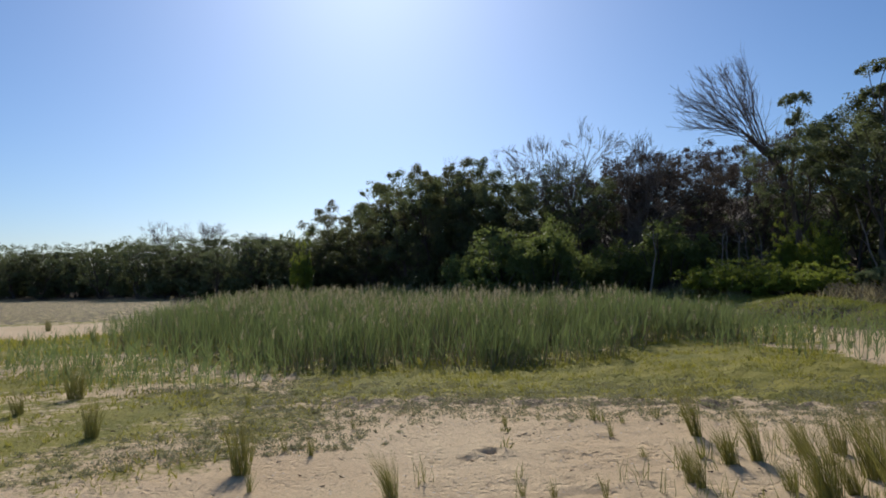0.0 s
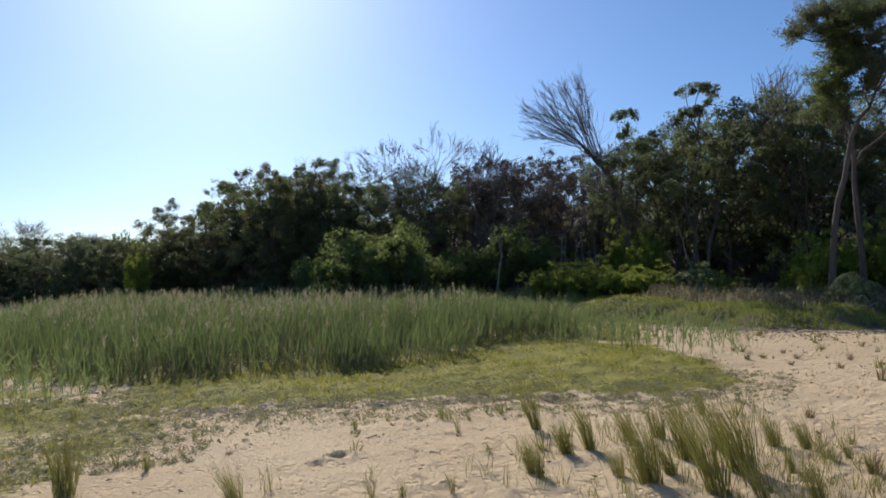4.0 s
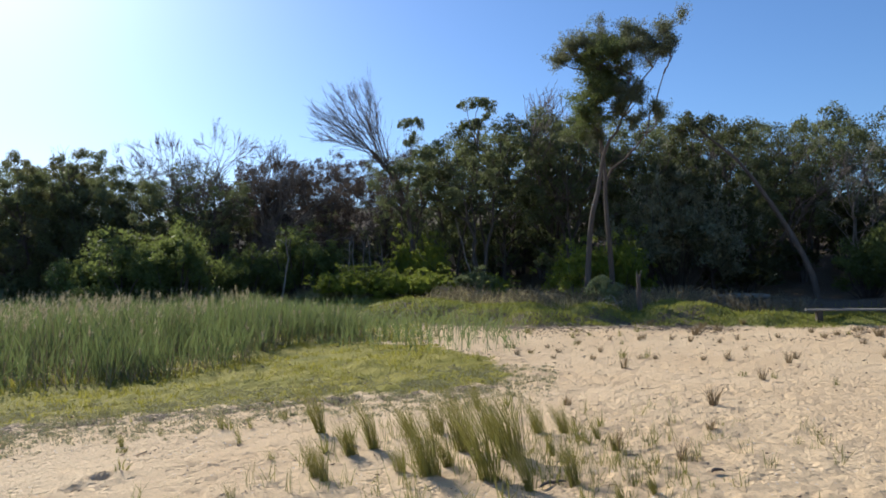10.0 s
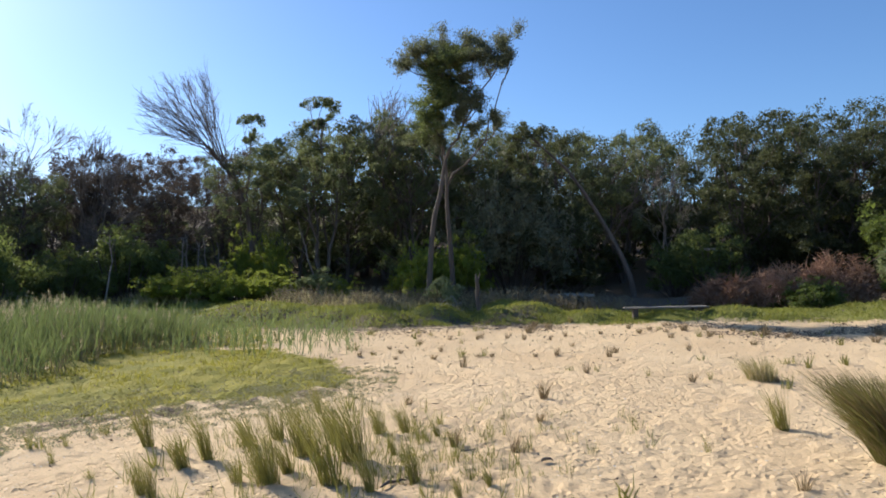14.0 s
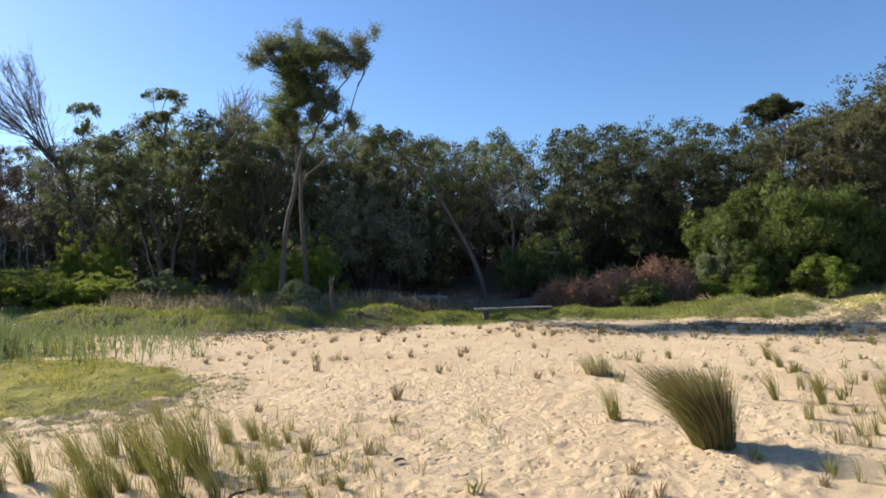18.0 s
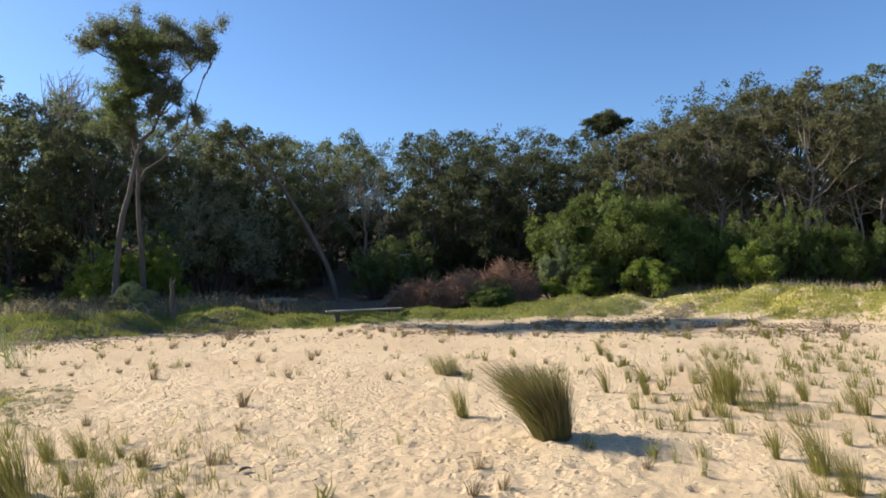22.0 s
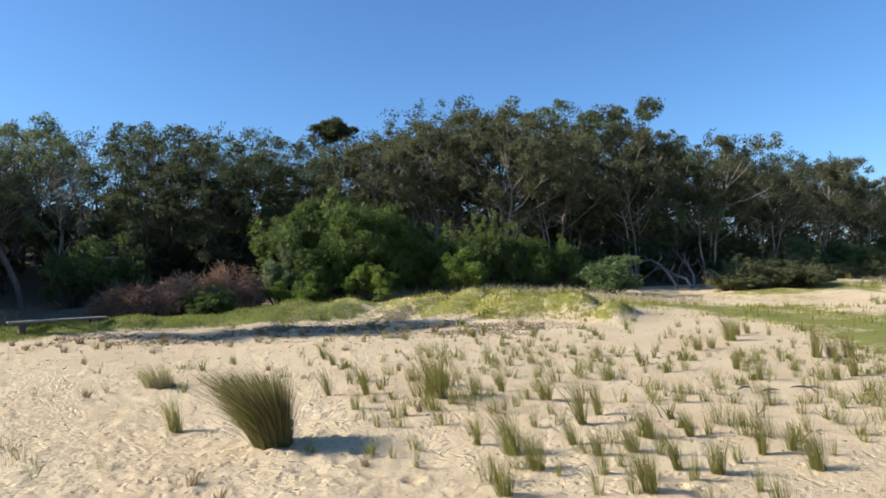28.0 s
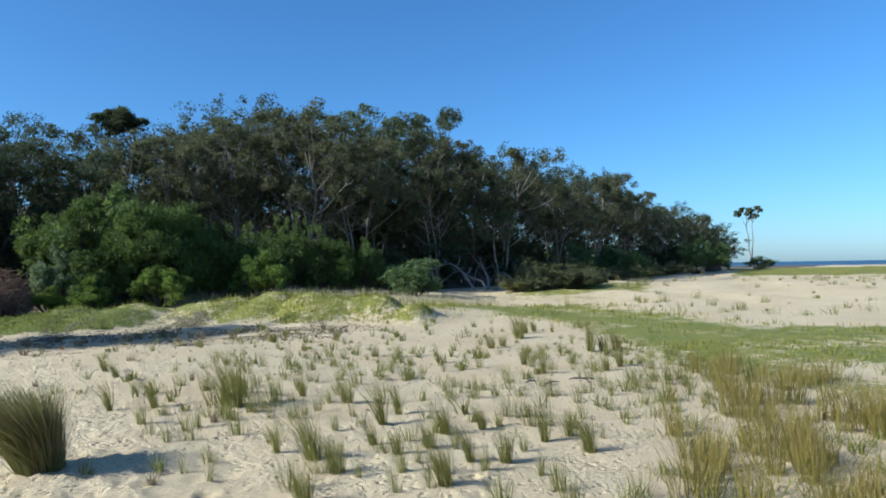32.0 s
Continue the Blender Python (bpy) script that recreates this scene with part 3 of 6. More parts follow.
def clump(h, c, rad, n, size, rng, droop=0.0, wide=0.6, flat=0.7, core=1.0):
    """A puff of leaves about c, gathered in rounded lobes: thick on their upper skin, thin below."""
    k = int(rng.integers(6, 10))
    hubs = rng.normal(size=(k, 3)) + (0, 0, 0.25)
    hubs *= (rng.uniform(0.35, 0.72, k) / np.linalg.norm(hubs, axis=1))[:, None]
    lobe = rng.uniform(0.28, 0.46, k)
    which = rng.integers(0, k, n)
    d = rng.normal(size=(n, 3))
    d[:, 2] += 0.35
    d /= np.linalg.norm(d, axis=1)[:, None]
    r = rng.random(n) ** 0.28 * (1 + 0.18 * np.sin(7 * d[:, 0] + 3 * c[0]) * np.sin(6 * d[:, 1] + 3 * c[1]))
    stretch = np.array([rad, rad, rad * flat])
    at = c + (hubs[which] + d * (r * lobe[which])[:, None]) * stretch
    way = d + rng.normal(size=(n, 3)) * 0.7 + np.array([0, 0, 0.25 - droop])
    h.leaves(at, way, size * rng.uniform(0.6, 1.3, n), size * wide * rng.uniform(0.7, 1.3, n), rng)
    # the close inner leafage that one cannot see through
    m = max(6, int(n * core / 3))
    which = rng.integers(0, k, m)
    d = rng.normal(size=(m, 3))
    d /= np.linalg.norm(d, axis=1)[:, None]
    at = c + (hubs[which] + d * (0.8 * rng.random(m) ** 0.4 * lobe[which])[:, None]) * stretch
    h.leaves(at, rng.normal(size=(m, 3)), np.minimum(rad * 0.24, 0.17), np.minimum(rad * 0.20, 0.15), rng)


def make_tree(name, seed, tall, crown_w, crown_from, stems, clumps, leaf, count, bark, leaves, lean=(0, 0), rad=0.13,
              clump_r=0.9, droop=0.0, flat=0.8, twigs=0, core=1.0):
    """A tree: wandering stems, each with the limbs that bear its puffs of leaves and bare twigs between them."""
    rng = np.random.default_rng(seed)
    root = new(name)
    per = max(1, clumps // stems)
    spots = np.zeros((0, 3))
    for s in range(stems):
        a = 2 * np.pi * s / max(stems, 1) + rng.uniform(0, 1.5)
        sp = (0.0 if stems == 1 else crown_w * 0.28)
        top = np.array([lean[0] + sp * np.cos(a), lean[1] + sp * np.sin(a), tall * rng.uniform(0.80, 0.93)])
        p = curve((0.12 * (stems > 1) * np.cos(a), 0.12 * (stems > 1) * np.sin(a), -0.15), top, rng.normal(size=3) * (0.3, 0.3, 0) + (-0.15 * lean[0], -0.15 * lean[1], 0), 9, rng, 0.11)
        r0 = rad * rng.uniform(0.8, 1.1) / (1 + 0.25 * (stems - 1))
        h = Heap()
        h.tube(p, np.linspace(r0, r0 * 0.25, 9) * np.r_[1.35, 1.1, np.ones(7)], 7)
        stem = part("trunk" if stems == 1 else "stem", h, bark, root, smooth=True)
        limbs, crown = Heap(), Heap()
        for k in range(per):
            # of a few tries, the place that stands clearest of the other puffs
            best, far = None, -1.0
            for _ in range(7):
                f = crown_from + (1 - crown_from) * (k + rng.random()) / per
                b = along(p, f)
                a = rng.uniform(0, 2 * np.pi)
                reach = crown_w * 0.5 * rng.uniform(0.1, 1.0) * (1.2 - 0.9 * abs(f - (0.6 * crown_from + 0.4)))
                q = b + np.array([np.cos(a) * reach, np.sin(a) * reach, rng.uniform(0.0, 0.9) * tall * 0.13 * (0.4 + f)])
                q[2] = min(q[2], tall - clump_r * flat * 0.8)
                gap = np.min(np.linalg.norm((spots - q) * (1, 1, 1.4), axis=1)) if len(spots) else 9.0
                if gap > far:
                    best, far, at_f = q, gap, f
            c, f = best, at_f
            spots = np.vstack([spots, c])
            limb = curve(along(p, max(0.12, f - rng.uniform(0.08, 0.22))), c, rng.normal(size=3) * 0.12 + (0, 0, -0.12), 5, rng, 0.05)
            limbs.tube(limb, np.linspace(r0 * 0.36, 0.012, 5), 4)
            cr = clump_r * rng.uniform(0.6, 1.3)
            clump(crown, c, cr, int(count * (cr / clump_r) ** 2), leaf, rng, droop, flat=flat, core=core)
            for _ in range(twigs):
                e = c + rng.uniform(-1, 1, 3) * cr * (1.0, 1.0, 0.6) + (0, 0, cr * 0.2)
                limbs.tube(curve(limb[3], e, rng.normal(size=3) * 0.1, 4), np.linspace(0.014, 0.005, 4), 3)
        tagged(part("branchwork", limbs, bark, stem, smooth=True), kind="stuff")
        part("foliage", crown, leaves, stem)
    return root


def make_bare(name, seed, tall, lean, spread, depth, bark, rad=0.12, stems=1, extra=0):
    """A leafless tree: limbs that fork again and again into fine twigs."""
    rng = np.random.default_rng(seed)
    root = new(name)
    wood, fine = Heap(), Heap()

    def grow(at, way, length, r, left):
        end = at + way * length
        heap = wood if left > 1 else fine
        r = max(r, 0.010 if not extra else 0.006)
        heap.tube(curve(at, end, rng.normal(size=3) * length * 0.06, 5 if left > 1 else 3), np.linspace(r, max(r * 0.62, 0.006), 5 if left > 1 else 3), 6 if left > 2 else 3)
        if left == 0:
            return
        for k in range(rng.integers(2, 4) + (left <= 2) + extra * (left <= 1)):
            w = way + rng.normal(size=3) * spread + np.array([lean[0], lean[1], 0.22]) * 0.35
            w /= np.linalg.norm(w)
            grow(at + way * length * rng.uniform(0.55, 1.0), w, length * rng.uniform(0.58, 0.82), r * 0.55, left - 1)

    for s in range(stems):
        w = np.array([lean[0] * 0.6, lean[1] * 0.6, 1.0]) + rng.normal(size=3) * (0.25 if stems > 1 else 0.05)
        grow(np.array([0, 0, -0.15]), w / np.linalg.norm(w), tall * 0.36, rad, depth)
    part("trunk", wood, bark, root, smooth=True)
    tagged(part("twigwork", fine, bark, root), "fine bare grey twigs", kind="stuff")
    return root


def make_bush(name, seed, w, tall, lumps, count, leaf, leaves, bark=None, droop=0.0, up=0.0, wide=0.38, core=0.7):
    """A shrub that is leafy to the ground, uneven in outline, on a few thin stems."""
    rng = np.random.default_rng(seed)
    root = new(name)
    wood, crown = Heap(), Heap()
    for k in range(lumps):
        a, q = rng.uniform(0, 2 * np.pi), np.sqrt(rng.random())
        zz = tall * (0.18 + 0.62 * rng.random() * (1 - 0.55 * q * q))
        c = np.array([np.cos(a) * q * w * 0.40, np.sin(a) * q * w * 0.40, zz])
        cr = min(w, tall) * (rng.uniform(0.16, 0.28) if lumps < 30 else rng.uniform(0.11, 0.23))
        clump(crown, c, cr, count, leaf, rng, droop - up, wide, 0.85, core)
        wood.tube(curve((0.2 * c[0], 0.2 * c[1], -0.05), c, rng.normal(size=3) * 0.1, 5), np.linspace(0.035, 0.012, 5), 3)
        if up:
            n = 3
            at = c + rng.normal(size=(n, 3)) * cr * 0.5
            for t0 in at:
                e = t0 + np.array([rng.normal() * 0.12, rng.normal() * 0.12, cr * 1.1])
                wood.tube(curve(t0, e, (0, 0, 0), 3), [0.01, 0.008, 0.004], 3)
                clump(crown, e, cr * 0.3, count // 9, leaf, rng, -0.6, wide, 1.4)
    tagged(part("stemwork", wood, bark or M_BARK, root, smooth=True), kind="stuff")
    part("foliage", crown, leaves, root)
    return root


SKY_AZ = np.array([-84, -77.7, -76.6, -75.8, -73.9, -71.9, -70.3, -68.6, -65.6, -63.4, -61.1, -58.8, -56.0, -54.1, -53.6, -53.1, -50.3, -49.2, -47.6, -45.7, -44.1, -42.5, -39.5, -36.9, -35.3, -34.2, -31.2, -26.8, -24.6, -22.5, -21.2, -18.6, -17.3, -13.6, -10.8, -9.4, -4.7, -3.8, -0.7, -0.3, -0.1, 0.3, 1.5, 2.8, 4.7, 12.2, 13.6, 16.4, 18.3, 19.2, 20.6, 22.4, 24.3, 25.9, 26.5, 28.5, 32.2, 34.7, 37.8, 40.1, 44.7, 47.3, 48.5, 49.9, 51.1, 53.7, 57.1, 58.1, 59.0, 61.9, 63.7, 64.7, 66.5, 69.2, 71.8, 75.1, 80.3, 82.1, 84.3, 86.3, 88])
SKY_EL = np.array([0.6, 0.9, 2.2, 3.0, 4.0, 5.0, 5.3, 6.5, 8.0, 7.7, 8.7, 9.5, 10.0, 9.2, 10.6, 12.3, 12.5, 13.3, 12.6, 11.6, 11.8, 13.2, 13.5, 12.9, 11.7, 12.5, 11.7, 9.6, 10.5, 10.7, 11.4, 10.6, 11.0, 11.1, 10.4, 10.8, 11.1, 10.9, 9.5, 9.7, 10.6, 11.9, 12.2, 11.4, 11.3, 13.5, 13.5, 12.7, 12.4, 13.8, 12.4, 11.6, 10.6, 10.9, 9.9, 9.5, 9.8, 9.5, 9.4, 8.4, 8.6, 7.7, 7.3, 8.3, 9.5, 9.0, 8.2, 7.5, 5.3, 5.3, 4.3, 3.0, 3.9, 4.0, 3.5, 3.7, 3.4, 2.8, 2.7, 3.1, 3.4])


def roof(az):
    """How high the wood stands against the sky on a bearing, in degrees."""
    return float(np.interp(az, SKY_AZ, SKY_EL))


M_TWIGGY = solid_mat("grey_brown_twigs", (0.085, 0.07, 0.06), (0.24, 0.20, 0.17), 9, stretch=(1, 1, 0.2))
# kinds of tree, each 10 m tall as built; the copies are scaled
KINDS = {
    "tea": [make_tree("tea_tree", 11 + i, 10, 5.0, 0.30, 2 + i % 2, 42, 0.085, 480, M_BARK, M_TEA, (0.4 * i - 0.4, 0.3), 0.15, 1.0, flat=0.85, twigs=1) for i in range(3)],
    "paper": [make_tree("paperbark_tree", 31 + i, 10, 5.2, 0.54, 3, 36, 0.085, 540, M_PALE, M_OLIVE, (0.5 - 0.5 * i, -0.2), 0.13, 1.02, flat=0.8, twigs=2) for i in range(3)],
    "gum": [make_tree("coast_gum", 51 + i, 10, 6.6, 0.20, 2, 46, 0.09, 520, M_BARK, M_DARK, (0.2, 0.3 * i), 0.16, 1.15, 0.1, flat=0.7) for i in range(2)],
    "thin": [make_tree("open_tree", 41 + i, 10, 4.8, 0.42, 3, 27, 0.075, 260, M_PALE, M_BANKSIA, (0.5 - i, 0), 0.12, 0.55, flat=0.9, twigs=4, core=0.25) for i in range(2)],
    "pole": [make_tree("tall_stemmed_tree", 81 + i, 10, 4.6, 0.55, 3, 33, 0.085, 480, M_BARK, M_TEA, (0.4 - 0.6 * i, 0.2), 0.15, 0.95, flat=0.85, twigs=2) for i in range(2)],
    "dusk": [make_tree("dusky_tree", 45, 10, 5.6, 0.15, 3, 40, 0.085, 360, M_BARK, M_DUSK, (0.2, 0), 0.12, 1.05, flat=0.85, twigs=4, core=0.8)],
    # same tree in a shaded and a lit leaf tone, put into its colour
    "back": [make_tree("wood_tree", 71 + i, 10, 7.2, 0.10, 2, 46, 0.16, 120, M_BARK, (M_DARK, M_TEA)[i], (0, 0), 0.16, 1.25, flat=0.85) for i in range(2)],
}
LABELS = {
    "tea": ("slender dark-stemmed tea tree with clumped olive crown", "tree"),
    "paper": ("pale twisting multi-stemmed paperbark with open grey-green crown", "tree"),
    "gum": ("dense dark green coastal tree at the wood's edge", "tree"),
    "pole": ("tall tea tree with dark bare stems and leafy top", "tree"),
    "dusk": ("half-bare brownish tree with dense fine twigs", "tree"),
    "thin": ("open twiggy grey-olive tree with pale bare limbs", "tree"),
    "back": ("leafy dark tree deep in the wood", "tree"),
}
USED = {}


def plant(protos, which, m, label, category, group):
    """First use moves the built one into place; later ones are copies of it."""
    ob = protos[which % len(protos)]
    if ob.name in USED:
        ob = copy_thing(ob, m @ Matrix.Diagonal((*(1 / c for c in ob.scale), 1)))
    else:
        USED[ob.name] = True
        ob.matrix_basis = m
    return tagged(ob, label, category, group)


BARE = [make_bare("bare_tree", 20 + k, 8.0, (-0.3 + 0.2 * k, 0), 0.36, 5, M_TWIGGY, 0.08, 3) for k in range(3)]


def build_wood():
    rng = np.random.default_rng(77)
    # rows from the edge inwards: depth, share of the skyline's height, spacing
    for row, (off, share, step) in enumerate(((2.2, 0.84, 3.3), (5.0, 1.0, 3.1), (8.6, 1.02, 2.9), (13.0, 1.02, 3.5), (19.0, 1.0, 4.6))):
        az = 88.0
        while az > -76.8:
            edge = float(np.interp(az, EDGE_AZ, EDGE_D))
            d = edge + off + rng.uniform(-1.2, 1.2)
            tall = 1.6 + d * math.tan(radians(roof(az))) * share * (1.15 if row == 0 and az < -34 else 1.0) * (rng.uniform(0.88, 1.03) if az < 60 else rng.uniform(0.72, 1.05))
            x, y, z = polar(az, d)
            tall = max(2.6, tall - z)
            kind = str(rng.choice(["tea", "gum", "paper", "thin"], p=[0.15, 0.15, 0.6, 0.1] if az < -27 else [0.0, 0.9, 0.05, 0.05] if az < -10 else [0.2, 0.1, 0.0, 0.7] if az < -1 else [0.85, 0.15, 0.0, 0.0]))
            if row == 0 and az < -34:
                kind = "paper"
            if row == 0 and 7 < az < 27:
                kind = "pole"
            if row >= 2:
                kind = "back"
            if row > 0 and 27 < az < 41:
                kind = "dusk"
            open_edge = row == 0 and (-9 < az < 0 or 26 < az < 60 and rng.random() < 0.5)
            if row < 2 and 27 < az < 44 and rng.random() < (0.7, 0.3)[row]:
                plant(BARE, int(rng.integers(0, 3)), place(x, y, rng.uniform(0, 6.28), tall / 9.0 * rng.uniform(0.9, 1.05)), "thin leafless grey-brown trees of the wood's edge", "tree", "bare trees")
            elif not open_edge:
                wide = rng.uniform(0.85, 1.15) * max(0.62, tall / 10)
                # deep trees take the lit leaf tone left of 8 degrees, else the shaded
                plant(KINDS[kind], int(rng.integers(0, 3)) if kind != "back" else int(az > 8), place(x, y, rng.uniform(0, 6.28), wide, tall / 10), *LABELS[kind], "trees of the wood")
            az -= math.degrees(step * rng.uniform(0.75, 1.25) * (0.8 if tall < 5 else 1.0) / d)


build_wood()


M_STEM = solid_mat("grey_brown_bark", (0.06, 0.047, 0.038), (0.165, 0.13, 0.105), 9, stretch=(1, 1, 0.2))


def facing(ob, az, d, z=0.0):
    """Stands a thing at a bearing, its own y pointing away from the path and its x to the right."""
    x, y, _ = polar(az, d)
    ob.matrix_basis = Matrix.Translation((x, y, z)) @ Matrix.Rotation(radians(az), 4, "Z")
    return float(height(x, y))


def spray(wood, crown, b, c, r, rng, leafy, size):
    """Forked twigs from b that fan out into a puff of small leaves about c."""
    for _ in range(int(6 + 34 * r * r)):
        e = c + rng.normal(size=3) * r * (0.72, 0.9, 0.62) + (-0.06, 0, 0.05)
        q = curve(b + (c - b) * rng.uniform(0.55, 0.95), e, rng.normal(size=3) * 0.08, 5)
        wood.tube(q, np.linspace(0.010, 0.003, 5), 3)
        k = int(leafy * rng.uniform(0.6, 1.4))
        f = rng.uniform(0.3, 1.08, k)
        at = q[0] + (q[-1] - q[0]) * f[:, None] + rng.normal(size=(k, 3)) * (0.085, 0.10, 0.075)
        crown.leaves(at, (q[-1] - q[0]) * 1.6 + rng.normal(size=(k, 3)) * 0.5, size * rng.uniform(0.7, 1.3, k), size * 0.42, rng)


def build_tall_tree():
    """The tall two-stemmed tree that stands out before the wood."""
    rng = np.random.default_rng(5)
    root = new("tall_tea_tree")
    g = facing(root, 11.26, 23.6) - 0.1
    s1 = np.array([(0, 0, g), (0.09, 0, 1.74), (0.17, 0, 2.72), (0.29, 0, 3.5), (0.48, 0, 4.18), (0.6, 0.1, 4.86), (0.71, 0.1, 5.45), (0.92, 0.1, 5.94), (1.2, 0.2, 6.26), (1.37, 0.2, 6.71), (1.55, 0.2, 7.6), (1.7, 0.2, 8.2), (1.8, 0.2, 9.2)])
    s2 = np.array([(0.92, 0.7, g), (0.87, 0.7, 1.72), (0.83, 0.6, 2.5), (0.77, 0.5, 3.29), (0.74, 0.5, 4.07), (0.76, 0.5, 4.66), (0.72, 0.4, 5.4), (0.6, 0.4, 6.3), (0.55, 0.3, 7.3), (0.7, 0.2, 8.4), (0.85, 0.2, 9.5)])
    s3 = np.array([(0.75, 0.5, 4.5), (0.97, 0.5, 5.0), (1.43, 0.5, 5.33), (1.83, 0.5, 5.76), (2.2, 0.4, 6.2), (2.3, 0.4, 6.87), (2.5, 0.4, 7.2), (2.62, 0.3, 7.64), (2.78, 0.3, 8.13), (2.97, 0.3, 8.5), (3.2, 0.3, 9.0)])
    s4 = np.array([(1.37, 0.2, 6.7), (1.75, 0.1, 7.3), (2.05, 0.0, 7.9), (2.4, 0.0, 8.3), (2.7, 0.0, 8.8), (2.8, 0.0, 9.6)])
    stems = []
    for name, pts, r0, r1, label in (("stem", s1, 0.105, 0.018, "slightly bowed grey-brown stem"), ("stem", s2, 0.10, 0.018, "darker forked stem"), ("limb", s3, 0.045, 0.010, "long bare outer limb"), ("limb", s4, 0.034, 0.012, "bare inner limb")):
        h = Heap()
        h.tube(pts, np.linspace(r0, r1, len(pts)), 9)
        stems.append((part(name, h, M_STEM, root, label, True), pts))
    # puffs of leaves: to the right, up, size; the thick green ones sit in the middle
    puffs = ((-0.73, 8.95, 0.27), (-0.37, 9.17, 0.24), (0.07, 9.35, 0.39), (0.25, 8.8, 0.43), (0.77, 9.81, 0.27), (0.96, 9.4, 0.39), (0.53, 8.23, 0.59), (0.62, 7.67, 0.59), (0.31, 7.25, 0.43), (1.08, 8.8, 0.49),
             (1.4, 9.28, 0.43), (1.61, 9.77, 0.35), (1.25, 8.0, 0.47), (1.49, 7.43, 0.35), (1.86, 8.86, 0.39), (2.14, 9.7, 0.31), (2.38, 9.33, 0.35), (2.82, 9.65, 0.26), (2.95, 9.14, 0.27), (3.02, 8.81, 0.24),
             (0.2, 6.7, 0.47), (-0.11, 6.27, 0.31), (0.68, 6.34, 0.31), (1.94, 7.41, 0.24), (2.62, 6.95, 0.31), (1.76, 6.59, 0.31), (1.18, 6.91, 0.35), (0.62, 9.15, 0.4), (1.55, 8.45, 0.35), (0.8, 8.5, 0.45))
    for u, z, r in puffs:
        c = np.array([u, rng.uniform(-0.7, 0.9), z])
        i = 2 if u > 2.5 or (u > 1.7 and z < 7) else 3 if u > 1.75 else 0 if u > 1.0 else 1
        stem, pts = stems[i]
        below = pts[pts[:, 2] < z - 0.35]
        b = below[-1] if len(below) else pts[1]
        wood, crown = Heap(), Heap()
        p = curve(b, c, rng.normal(size=3) * 0.1 + (0, 0, -0.12), 6, rng, 0.04)
        wood.tube(p, np.linspace(0.034, 0.010, 6), 5)
        thick = r > 0.42 and z < 9.2
        fine = Heap()
        spray(fine, crown, p[3], c, r * 1.05, rng, 165 if thick else 110, 0.085)
        for _ in range(2):      # smaller sprays round about that join the puffs
            o = c + rng.normal(size=3) * (0.30, 0.5, 0.26)
            spray(fine, crown, p[3], o, r * rng.uniform(0.5, 0.8), rng, 100 if thick else 62, 0.08)
        bough = part("bough", wood, M_STEM, root, smooth=True)
        tagged(part("twigwork", fine, M_STEM, bough), kind="stuff")
        part("foliage", crown, M_TALL if thick else M_THIN, bough, "thick olive green leafage" if thick else "thin grey-green leafage")
    tagged(root, "tall two-stemmed tea tree leaning above the wood's edge", "tree")


build_tall_tree()


